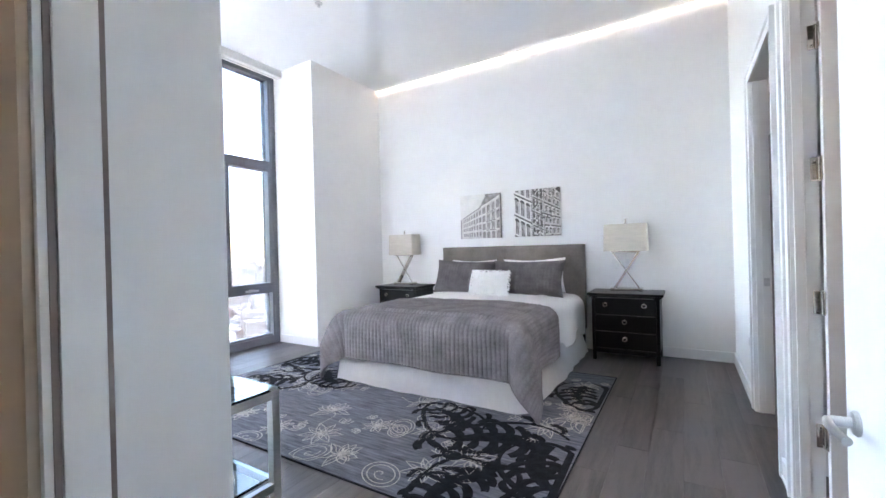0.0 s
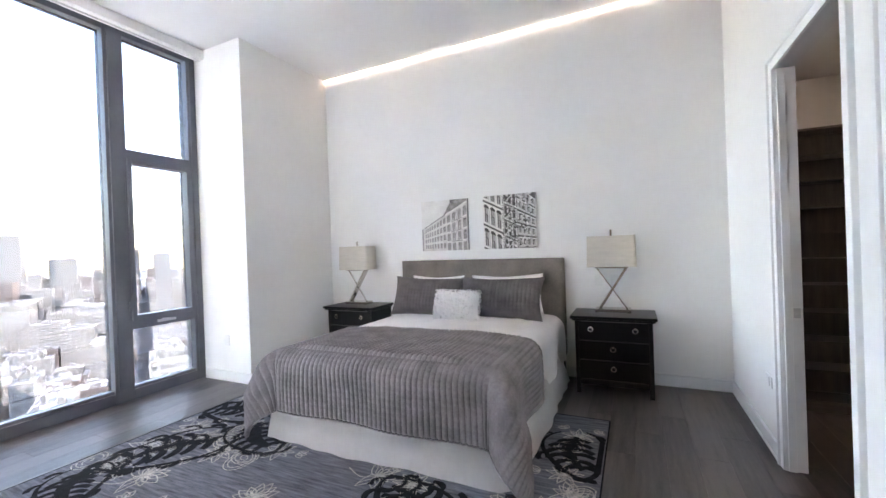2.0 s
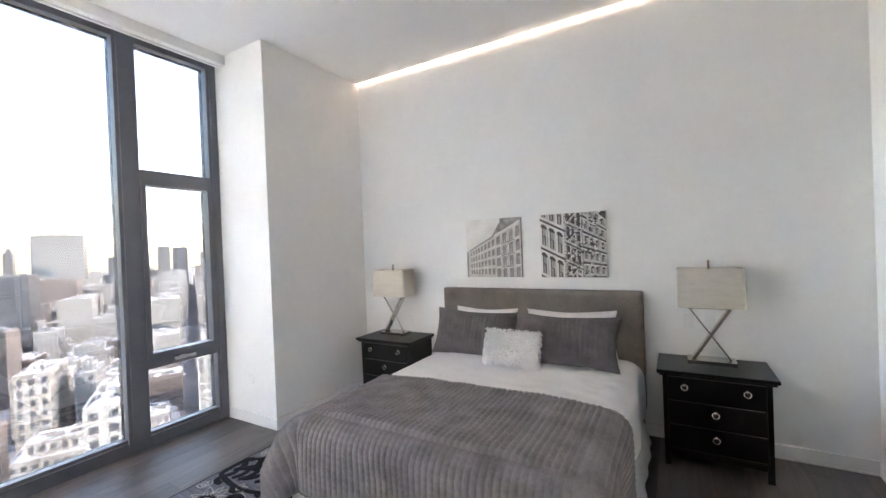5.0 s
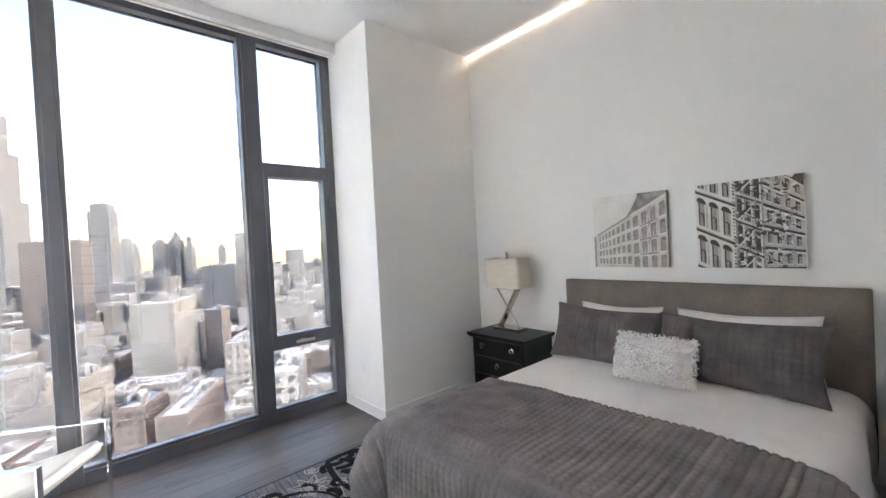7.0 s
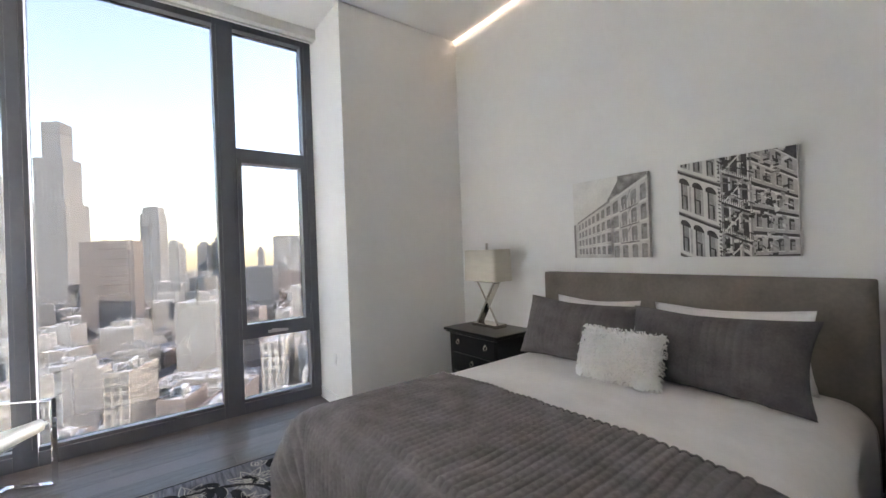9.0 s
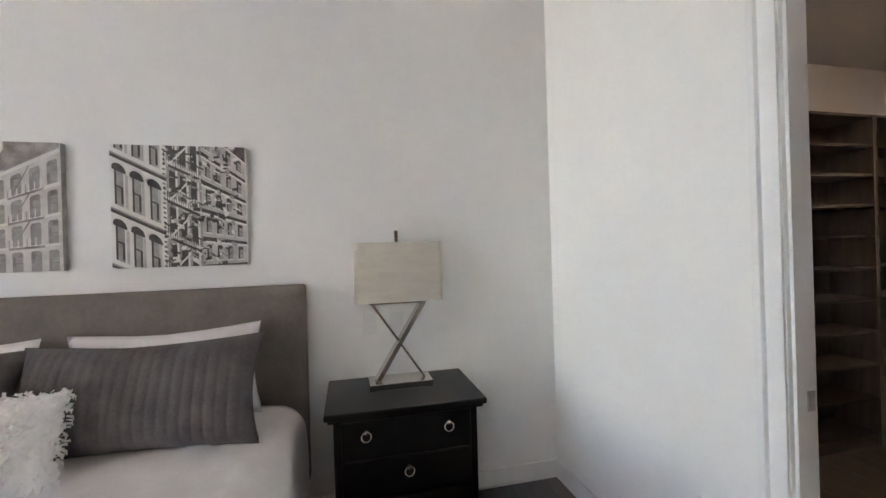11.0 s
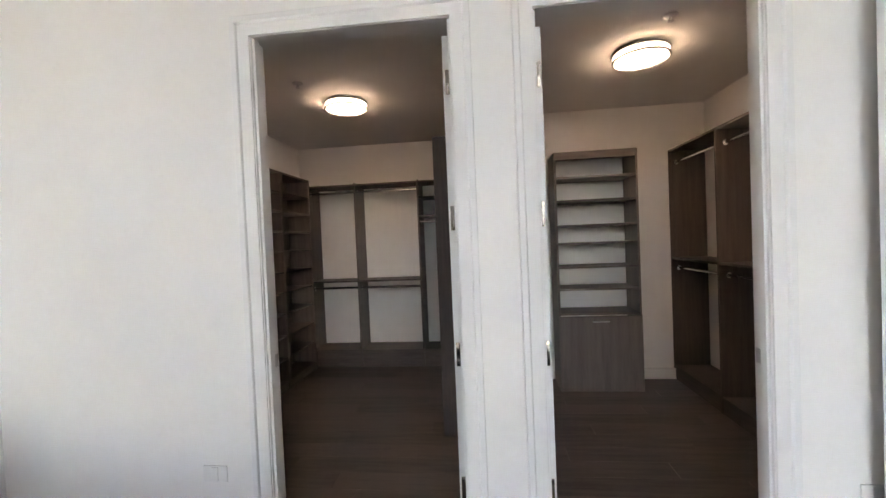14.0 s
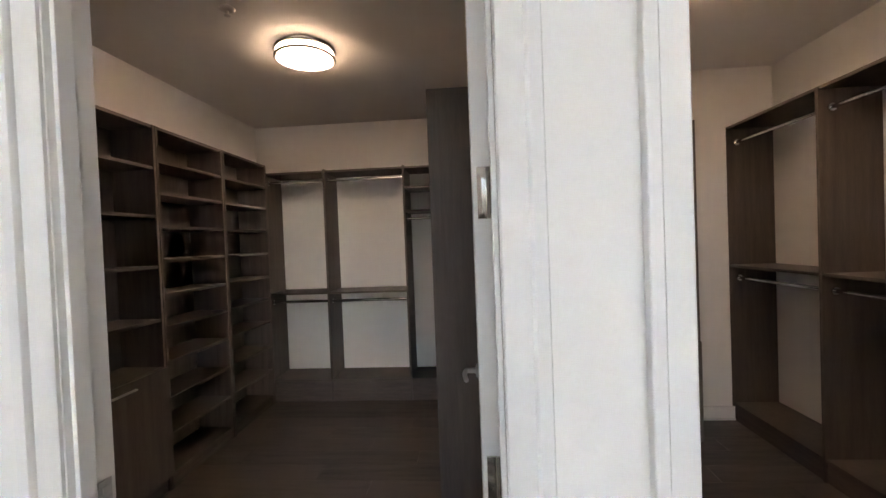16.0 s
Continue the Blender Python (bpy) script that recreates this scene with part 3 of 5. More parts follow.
for x in (BX0 + 0.15, BX1 - 0.15):
    for y in (BYF + 0.2, 4.7):
        part("leg", local(boxes((x - 0.03, x + 0.03, y - 0.03, y + 0.03, 0.009 if x < -1.2 and y < 3.95 else 0.0, 0.13))), M_BLACKWOOD, bed)
# gathered bed skirt round three sides
bm = bmesh.new()
path = [(BX0 + 0.02, 4.85), (BX0 + 0.02, BYF + 0.03), (BX1 - 0.02, BYF + 0.03), (BX1 - 0.02, 4.85)]
lo, hi = [], []
dist = 0.0
for (x0, y0), (x1, y1) in zip(path, path[1:]):
    L = math.hypot(x1 - x0, y1 - y0)
    n = int(L / 0.02)
    nxv, nyv = (y1 - y0) / L, -(x1 - x0) / L
    for i in range(n):
        f = i / n
        d = dist + f * L
        g = 0.007 * math.sin(d * 17.0 + 2 * math.sin(d * 2.3)) + 0.012 * math.sin(d * 6.1) + 0.020 * max(0, math.sin(d * 3.3 + 1)) ** 6
        px, py = x0 + (x1 - x0) * f, y0 + (y1 - y0) * f
        hi.append(bm.verts.new((px - nxv * 0.012, py - nyv * 0.012, 0.37)))
        fl = 0.014 if py < 3.95 else 0.004
        lo.append((bm.verts.new((px - nxv * (g * 0.5 - 0.02), py - nyv * (g * 0.5 - 0.02), 0.19)), bm.verts.new((px - nxv * (-0.08 + g), py - nyv * (-0.08 + g), fl))))
    dist += L
for i in range(len(hi) - 1):
    bm.faces.new((hi[i], hi[i + 1], lo[i + 1][0], lo[i][0]))
    bm.faces.new((lo[i][0], lo[i + 1][0], lo[i + 1][1], lo[i][1]))
bmesh.ops.solidify(bm, geom=bm.faces, thickness=0.004)
part("bed_skirt", local(bm), M_SKIRT, bed, "white gathered bed skirt", smooth=180)

bm = bmesh.new()
edge = drape(bm, 3.58, 0.30, False, 0.03, 0.012, side=0.40, wave=0.018)
comforter = solid("comforter", bm, M_LINEN, "white textured comforter spread over the bed", "bedding", smooth=180)
part("hem", cord(edge, 0.006), M_LINEN, comforter, smooth=180)
bm = bmesh.new()
edge = drape(bm, 3.69, 0.40, True, 0.00395, 0.030, ridge=0.016, wave=0.018)
quilt = solid("quilt", bm, M_QUILT, "charcoal grey channel-quilted throw over the foot of bed", "bedding", smooth=180)
part("hem", cord(edge[::3], 0.006), M_QUILT, quilt, smooth=180)


def pillow(name, m, w, h, d, material, label, ridge=0.0, flange=0.0, group=""):
    """A stuffed cushion: local x width, z height, y thickness; pinched corners, wavy seams."""
    bm = bmesh.new()
    n = 184 if ridge else 30
    k = 54 if ridge else 22
    layers = []
    for sgn in (-1, 1):
        g = []
        for i in range(n + 1):
            u = -1 + 2 * i / n
            row = []
            for j in range(k + 1):
                v = -1 + 2 * j / k
                f = (max(0, 1 - abs(u) ** 3.2) * max(0, 1 - abs(v) ** 2.8)) ** 0.5
                pinch = 1 - 0.09 * (1 - v * v) * abs(u) ** 3
                pinchv = 1 - 0.13 * (1 - u * u) * abs(v) ** 3 + 0.03 * noise.noise((u * 2.1, v + w, 3.3 * h))
                x, z = u * w / 2 * pinch, v * h / 2 * pinchv
                y = sgn * d / 2 * f
                y += sgn * f * (ridge * abs(math.sin(math.pi * x / 0.0395)) ** 0.5 * (1 + 0.10 * math.sin(z * 150)) + 0.012 * noise.noise((x * 5, z * 5, sgn * 3 + w)))
                row.append(bm.verts.new((x, y, z)))
            g.append(row)
        layers.append(g)
    for g in layers:
        for i in range(n):
            for j in range(k):
                bm.faces.new((g[i][j], g[i + 1][j], g[i + 1][j + 1], g[i][j + 1]))
    g = layers[0]
    seam = [g[i][0].co.copy() for i in range(0, n, 5)] + [g[n][j].co.copy() for j in range(0, k, 2)] + [g[i][k].co.copy() for i in range(n, 0, -5)] + [g[0][j].co.copy() for j in range(k, 0, -2)]
    bmesh.ops.remove_doubles(bm, verts=bm.verts, dist=0.0006)
    ob = solid(name, bm, material, label, "pillow", group, smooth=180)
    ob.matrix_basis = m
    if name != "fur_cushion":
        part("piping", cord(seam, 0.0045), material, ob, smooth=180)
    return ob


pillow("pillow", pose(-2.89, 4.755, 0.893, -12, 0, 1), 0.66, 0.42, 0.17, M_LINEN, "white bed pillow leaning against the headboard", group="sleeping pillows")
pillow("pillow", pose(-2.06, 4.765, 0.90, -10, -1.6, -1), 0.80, 0.42, 0.15, M_LINEN, "white bed pillow leaning against the headboard", group="sleeping pillows")
pillow("pillow_sham", pose(-2.92, 4.565, 0.882, -22, 1.5, 3), 0.86, 0.455, 0.25, M_SHAM, "charcoal grey quilted sham propped on the bed", ridge=0.012, group="grey shams")
pillow("pillow_sham", pose(-2.075, 4.565, 0.878, -22, -0.8, -3), 0.92, 0.455, 0.25, M_SHAM, "charcoal grey quilted sham propped on the bed", ridge=0.012, group="grey shams")
# shaggy cushion: body with many short curled tufts
fur = pillow("fur_cushion", pose(-2.46, 4.33, 0.835, -22, 0, 0), 0.50, 0.31, 0.13, M_FUR, "white shaggy fur lumbar cushion propped against shams")
bm = bmesh.new()
rng = random.Random(5)
for _ in range(2600):
    u, v = rng.uniform(-1, 1), rng.uniform(-1, 1)
    f = (max(0, 1 - abs(u) ** 3.2) * max(0, 1 - abs(v) ** 2.8)) ** 0.5
    sg = -1 if rng.random() < 0.82 else 1
    p = Vector((u * 0.245, sg * 0.064 * f, v * 0.15))
    nrm = Vector((u * (1 - f) * 1.2, sg * (0.35 + f), v * (1 - f) * 1.2)).normalized()
    d1 = (nrm * 0.45 + Vector((rng.uniform(-1, 1), rng.uniform(-0.4, 0.4), rng.uniform(-1.2, 0.8)))).normalized()
    sd = d1.orthogonal().normalized()
    ln, wd = rng.uniform(0.016, 0.030), rng.uniform(0.004, 0.008)
    q1, q2 = p + d1 * ln * 0.55 + nrm * 0.006, p + d1 * ln + Vector((0, 0, -0.008))
    a, b, c2, d2, e = (bm.verts.new(x) for x in (p - sd * wd * 0.6, p + sd * wd * 0.6, q1 + sd * wd, q1 - sd * wd, q2))
    bm.faces.new((a, b, c2, d2))
    bm.faces.new((d2, c2, e))
part("fur", bm, M_TUFT, fur, "curled white fur tufts", smooth=180)


# ---- nightstands and lamps ----
def nightstand(m, label):
    """Black three-drawer nightstand; local origin at the floor, middle of the back; front faces -y."""
    W, D, H = 0.74, 0.50, 0.738
    ns = base("nightstand", m, label, "nightstand", "nightstands beside the bed")
    bm = boxes((-W / 2, W / 2, -D, 0, H - 0.028, H), bevel=0.006)
    box(bm, -W / 2 + 0.015, W / 2 - 0.015, -D + 0.015, -0.004, H - 0.046, H - 0.028, bevel=0.006)
    part("top", bm, M_BLACKWOOD, ns)
    bw, bd = W - 0.085, D - 0.055
    bm = boxes((-bw / 2, -bw / 2 + 0.02, -bd, -0.008, 0.115, H - 0.046), (bw / 2 - 0.02, bw / 2, -bd, -0.008, 0.115, H - 0.046),
               (-bw / 2 + 0.02, bw / 2 - 0.02, -0.02, -0.008, 0.115, H - 0.046), (-bw / 2 + 0.02, bw / 2 - 0.02, -bd + 0.004, -0.02, 0.115, 0.135),
               (-bw / 2 + 0.02, bw / 2 - 0.02, -bd + 0.012, -0.02, 0.13, H - 0.06))
    part("body", bm, M_BLACKWOOD, ns)
    part("apron", boxes((-bw / 2 + 0.03, bw / 2 - 0.03, -bd - 0.002, -bd + 0.02, 0.085, 0.125), bevel=0.005), M_BLACKWOOD, ns)
    zs = ((0.508, 0.682, (-0.19, 0.19)), (0.328, 0.50, (0.0,)), (0.145, 0.32, (0.0,)))
    for z0, z1, pulls in zs:
        dr = part("drawer", boxes((-bw / 2 + 0.028, bw / 2 - 0.028, -bd - 0.012, -bd + 0.011, z0, z1), bevel=0.005), M_BLACKWOOD, ns)
        for px in pulls:
            bm = bmesh.new()
            zc = (z0 + z1) / 2 + 0.034
            lathe(bm, [(0.001, 0), (0.014, 0), (0.015, 0.004), (0.008, 0.012), (0.001, 0.013)], 16, Matrix.Translation((px, -bd - 0.012, zc)) @ pose(0, 0, 0, 90))
            ring(bm, Matrix.Translation((px, -bd - 0.024, zc - 0.016)) @ pose(0, 0, 0, 80), 0.021, 0.0042)
            part("ring_pull", bm, M_NICKEL, dr, "polished nickel ring pull", smooth=60)
    for sx in (-1, 1):
        for y in (-bd + 0.024, -0.032):
            bm = bmesh.new()
            box(bm, sx * (bw / 2 - 0.022) - 0.027, sx * (bw / 2 - 0.022) + 0.027, y - 0.027, y + 0.027, 0.0, H - 0.047)
            for v in bm.verts:
                if v.co.z < 0.01:
                    v.co.x = sx * (bw / 2 - 0.016) + (v.co.x - sx * (bw / 2 - 0.022)) * 0.75
                    v.co.y = y + (v.co.y - y) * 0.75
            part("leg", bm, M_BLACKWOOD, ns)
    return ns


nightstand(pose(-0.997, 4.985, 0), "black lacquered nightstand with three drawers near the closet wall")
nightstand(pose(-4.01, 4.985, 0), "black lacquered nightstand with three drawers near the window")


def table_lamp(m):
    """Crossed flat-bar lamp with a rectangular shade; local origin on the nightstand."""
    tl = base("table_lamp", m, "crossed nickel table lamp with rectangular beige linen shade", "table lamp", "lamps beside the bed")
    bm = boxes((-0.16, 0.16, -0.085, 0.075, 0.008, 0.036), bevel=0.003)
    for sx in (-1, 1):
        box(bm, sx * 0.145 - 0.015, sx * 0.145 + 0.015, -0.075, 0.065, 0, 0.009)
    part("base_plate", bm, M_NICKEL, tl)
    part("crossbar", bar(bmesh.new(), (-0.118, -0.012, 0.036), (0.128, -0.012, 0.43), 0.075, 0.024, up=(1, 0, 0), bevel=0.002), M_NICKEL, tl)
    part("rod", bar(bmesh.new(), (0.128, -0.015, 0.036), (-0.135, -0.015, 0.43), 0.016, 0.012, up=(1, 0, 0), bevel=0.002), M_NICKEL, tl, "thin nickel diagonal rod")
    part("top_plate", boxes((-0.15, 0.145, -0.05, 0.03, 0.43, 0.4445), bevel=0.002), M_NICKEL, tl)
    z0, z1 = 0.445, 0.745
    bm = bmesh.new()
    rows = []
    for z, s in ((z0, 1.0), (z1, 0.965), (z1, 0.94), (z0 + 0.004, 0.975)):
        ring_v = []
        for cx, cy, a0 in ((1, 1, 0), (-1, 1, 90), (-1, -1, 180), (1, -1, 270)):
            for q in range(5):
                a = radians(a0 + q * 22.5)
                ring_v.append(bm.verts.new((s * (cx * 0.195 + 0.028 * math.cos(a)), s * (cy * 0.092 + 0.028 * math.sin(a)), z)))
        rows.append(ring_v)
    n = len(rows[0])
    for a, b in ((0, 1), (1, 2), (2, 3), (3, 0)):
        for i in range(n):
            bm.faces.new((rows[a][i], rows[a][(i + 1) % n], rows[b][(i + 1) % n], rows[b][i]))
    shade = part("shade", bm, M_SHADE, tl, "beige linen rectangular shade", smooth=40)
    bm = bmesh.new()
    bar(bm, (-0.2, 0, z1 - 0.012), (0.2, 0, z1 - 0.012), 0.004, 0.004)
    bar(bm, (0, -0.1, z1 - 0.012), (0, 0.1, z1 - 0.012), 0.004, 0.004)
    part("spider", bm, M_NICKEL, shade)
    bm = cyl(bmesh.new(), (0, 0, 0.444), (0, 0, 0.52), 0.012)
    lathe(bm, [(0.012, 0.52), (0.03, 0.57), (0.032, 0.6), (0.02, 0.63), (0.002, 0.64)], 16)
    part("bulb", bm, M_PLASTIC, tl, "unlit white bulb", smooth=50)
    part("finial", boxes((-0.009, 0.009, -0.009, 0.009, z1 - 0.014, z1 + 0.062), bevel=0.002), M_NICKEL, tl, "square nickel finial")
    return tl


lamp = table_lamp(pose(-0.997, 4.80, 0.7385))
copy_thing(lamp, pose(-4.05, 4.80, 0.7385, 0, 0, 0))


# ---- canvas prints ----
def canvas(m, label):
    c = base("canvas_print", m, label, "picture", "prints above the bed")
    part("canvas", boxes((-0.305, 0.305, -0.036, 0.0, -0.305, 0.305), bevel=0.003), M_CANVAS, c, "stretched canvas")
    return c


YF = -0.0374
UV = lambda u, v: (-0.303 + 0.606 * u, -0.303 + 0.606 * v)


def strip(bm, u0, u1, f0, f1, y, t=0.0006, n=10):
    """A printed band between the lines v = f0(u) and v = f1(u)."""
    for i in range(n):
        a, b = u0 + (u1 - u0) * i / n, u0 + (u1 - u0) * (i + 1) / n
        lo = [UV(q, max(0.0, min(1.0, f(q)))) for q, f in ((a, f0), (b, f0), (b, f1), (a, f1))]
        if lo[3][1] - lo[0][1] < 0.0004 and lo[2][1] - lo[1][1] < 0.0004:
            continue
        vs = [bm.verts.new((p, yy, q)) for yy in (y, y + t) for p, q in lo]
        for fc in ((3, 2, 1, 0), (4, 5, 6, 7), (0, 1, 5, 4), (1, 2, 6, 5), (2, 3, 7, 6), (3, 0, 4, 7)):
            bm.faces.new([vs[i2] for i2 in fc])


def window_print(dark, mid, light, u0, u1, row, h0, h1, y):
    """One printed window: dark opening, paler panes, pale sill and head; row(u, h) gives the height."""
    w = u1 - u0
    f = lambda h: (lambda u: row(u, h))
    strip(mid, u0, u1, f(h0), f(h1), y, n=1)
    strip(dark, u0, u0 + w * 0.30, f(h0), f(h1), y - 0.0005, n=1)
    strip(dark, u0, u1, f(h0 + (h1 - h0) * 0.80), f(h1), y - 0.0006, n=1)
    strip(dark, u0 + w * 0.1, u1 - w * 0.1, f(h1), f(h1 + (h1 - h0) * 0.06), y - 0.0006, n=1)
    strip(dark, u0, u1, f(h0 + (h1 - h0) * 0.45), f(h0 + (h1 - h0) * 0.49), y - 0.0007, n=1)
    strip(light, u0 - w * 0.2, u1 + w * 0.2, f(h0 - (h1 - h0) * 0.09), f(h0 - 0.002), y - 0.0006, n=1)


# street of old facades running off into haze
c1 = canvas(pose(-2.865, 4.996, 1.695), "pale monochrome canvas of receding old brick facades")
p_l, p_m, p_d, p_p = bmesh.new(), bmesh.new(), bmesh.new(), bmesh.new()
row1 = lambda u, h: 0.06 + (h - 0.06) * (0.40 + 0.58 * u)
strip(p_l, 0.03, 0.56, lambda u: 0.0, lambda u: row1(u, 0.98), YF, 0.0008)
strip(p_l, 0.52, 1.0, lambda u: 0.0, lambda u: row1(u, 1.0), YF, 0.0008)
strip(p_m, 0.0, 0.03, lambda u: 0.0, lambda u: 0.44, YF, 0.0008, 2)
strip(p_m, 0.06, 0.53, lambda u: row1(u, 0.955), lambda u: row1(u, 1.0), YF - 0.0012)
strip(p_d, 0.50, 0.64, lambda u: row1(u, 1.0), lambda u: row1(u, 1.02) + 0.14 * (u - 0.50) / 0.14, YF - 0.0016)
strip(p_d, 0.64, 1.0, lambda u: row1(u, 0.985), lambda u: 1.0, YF - 0.0016)
strip(p_p, 0.53, 1.0, lambda u: row1(u, 0.945), lambda u: row1(u, 0.975), YF - 0.0016)
u = 0.08
while u < 0.50:
    w_ = 0.020 + 0.028 * u / 0.5
    for k in range(4):
        window_print(p_d if u > 0.25 else p_m, p_m, p_p, u, u + w_, row1, 0.03 + k * 0.235, 0.18 + k * 0.235, YF - 0.0012)
    u += w_ * 1.75
for u in (0.57, 0.68, 0.80, 0.915):
    for k in range(4):
        window_print(p_d, p_m, p_p, u, u + 0.068, row1, -0.02 + k * 0.245, 0.16 + k * 0.245, YF - 0.0012)
for k in range(1, 4):
    strip(p_p, 0.05, 1.0, lambda u: row1(u, k * 0.24 - 0.035), lambda u: row1(u, k * 0.24 - 0.022), YF - 0.0014)
    strip(p_d, 0.66, 0.89, lambda u: row1(u, k * 0.245 - 0.05), lambda u: row1(u, k * 0.245 - 0.03), YF - 0.0022)
    for q in range(12):
        a = 0.66 + 0.019 * q
        strip(p_p if q % 2 else p_d, a, a + 0.005, lambda u: row1(u, k * 0.245 - 0.03), lambda u: row1(u, k * 0.245 + 0.045), YF - 0.0024, n=1)
    strip(p_d, 0.70, 0.80, lambda u: row1(u, k * 0.245 + (u - 0.70) * 1.9), lambda u: row1(u, k * 0.245 + 0.022 + (u - 0.70) * 1.9), YF - 0.0026)
for nm, b_, mt, lb in (("printed_facade", p_l, M_PRINT_H, "printed grey facade"), ("printed_shade", p_m, M_PRINT_M, "printed mid-grey shade"), ("printed_ironwork", p_d, M_PRINT_K, "printed dark openings and fire escapes"), ("printed_moulding", p_p, M_CANVAS, "printed pale mouldings")):
    tagged(part(nm, b_, mt, c1, lb), kind="stuff")
part("wrapped_side", boxes((0.3052, 0.3064, -0.0355, -0.001, -0.304, 0.304)), M_PRINT_M, c1, "grey wrapped canvas side")

# close facade with fire escapes
c2 = canvas(pose(-2.055, 4.996, 1.695), "high-contrast monochrome canvas of facade with fire escapes")
q_l, q_m, q_d, q_p = bmesh.new(), bmesh.new(), bmesh.new(), bmesh.new()
row2 = lambda u, h: h - 0.52 * u
row3 = lambda u, h: 0.05 + (h - 0.05) * (1.0 - 0.75 * (u - 0.60))
for k in range(-1, 3):
    h = 0.09 + k * 0.45
    for q in range(3):
        a = 0.03 + q * 0.125
        strip(q_m, a, a + 0.062, lambda u: row2(u, h), lambda u: row2(u, h + 0.30), YF - 0.0012, n=2)
        strip(q_d, a, a + 0.014, lambda u: row2(u, h), lambda u: row2(u, h + 0.29), YF - 0.0016, n=1)
        strip(q_d, a + 0.045, a + 0.062, lambda u: row2(u, h + 0.02), lambda u: row2(u, h + 0.15), YF - 0.0016, n=1)
        strip(q_d, a, a + 0.062, lambda u: row2(u, h + 0.145), lambda u: row2(u, h + 0.158), YF - 0.0017, n=1)
        strip(q_d, a - 0.016, a + 0.082, lambda u: row2(u, h + 0.275), lambda u: row2(u, h + 0.292 + 0.045 * max(0.0, 1 - ((u - a - 0.03) / 0.048) ** 2) ** 0.5), YF - 0.002, n=8)
        strip(q_p, a - 0.012, a + 0.078, lambda u: row2(u, h - 0.022), lambda u: row2(u, h - 0.004), YF - 0.0016, n=1)
        strip(q_l, 0.105 + q * 0.115, 0.125 + q * 0.115, lambda u: row2(u, h), lambda u: row2(u, h + 0.27), YF - 0.0014, n=1)
    strip(q_d, 0.0, 0.40, lambda u: row2(u, h + 0.372), lambda u: row2(u, h + 0.398), YF - 0.0016)
    strip(q_m, 0.0, 0.40, lambda u: row2(u, h + 0.398), lambda u: row2(u, h + 0.412), YF - 0.0016)
strip(q_m, 0.40, 0.66, lambda u: 0.0, lambda u: 1.0, YF - 0.0006)
strip(q_l, 0.66, 1.0, lambda u: 0.0, lambda u: 1.0, YF - 0.0006)
rng = random.Random(11)
for k in range(-1, 6):
    h = 0.02 + k * 0.30
    for q in range(3):
        a = 0.42 + q * 0.08
        strip(q_d, a, a + 0.045, lambda u: row2(u, h + 0.19), lambda u: row2(u, h + 0.40), YF - 0.0012, n=2)
        strip(q_p, a + 0.047, a + 0.062, lambda u: row2(u, h + 0.17), lambda u: row2(u, h + 0.42), YF - 0.0012, n=2)
    strip(q_p, 0.39, 0.66, lambda u: row2(u, h + 0.145), lambda u: row2(u, h + 0.175), YF - 0.002)
    strip(q_d, 0.38, 0.68, lambda u: row2(u, h + 0.125), lambda u: row2(u, h + 0.148), YF - 0.0022)
    for q in range(17):
        a = 0.385 + q * 0.017
        strip(q_d, a, a + rng.uniform(0.003, 0.006), lambda u: row2(u, h + 0.148), lambda u: row2(u, h + 0.235), YF - 0.0026, n=1)
    strip(q_d, 0.38, 0.68, lambda u: row2(u, h + 0.232), lambda u: row2(u, h + 0.244), YF - 0.0027)
    for o in (0.0, 0.035):
        strip(q_d if o else q_p, 0.43, 0.57, lambda u: row2(u, h + 0.15 + o + (u - 0.43) * 1.6), lambda u: row2(u, h + 0.17 + o + (u - 0.43) * 1.6), YF - 0.003)
    h = 0.02 + k * 0.25
    for q in range(4):
        a = 0.69 + q * 0.08
        window_print(q_d, q_m, q_p, a, a + 0.038, row3, h + 0.03, h + 0.16, YF - 0.0012)
    strip(q_d, 0.66, 1.0, lambda u: row3(u, h + 0.20), lambda u: row3(u, h + 0.235), YF - 0.0016)
    strip(q_p, 0.66, 1.0, lambda u: row3(u, h + 0.18), lambda u: row3(u, h + 0.20), YF - 0.0016)
for _ in range(260):
    a, h = rng.uniform(0.38, 0.93), rng.uniform(0.0, 1.0)
    w_, hh, sl = rng.uniform(0.006, 0.05), rng.uniform(0.006, 0.035), rng.uniform(-0.9, 0.3)
    strip(rng.choice((q_d, q_m, q_p, q_d, q_l)), a, min(1.0, a + w_), lambda u: h + sl * (u - a), lambda u: h + hh + sl * (u - a), YF - rng.uniform(0.0032, 0.0040), n=1)
for k in range(30):
    h = k * 0.04
    strip(q_d, 0.375, 0.395, lambda u: row2(u, h + 0.2), lambda u: row2(u, h + 0.212), YF - 0.0042, n=1)
strip(q_d, 0.86, 1.0, lambda u: 1.02 - (u - 0.86) * 1.1, lambda u: 1.0, YF - 0.0032)
for nm, b_, mt, lb in (("printed_facade", q_l, M_PRINT_L, "printed grey facade"), ("printed_shade", q_m, M_PRINT_M, "printed mid-grey shade"), ("printed_ironwork", q_d, M_PRINT_D, "printed dark openings and fire escapes"), ("printed_moulding", q_p, M_CANVAS, "printed pale mouldings")):
    tagged(part(nm, b_, mt, c2, lb), kind="stuff")


# ---- closet ----
TK = 0.019


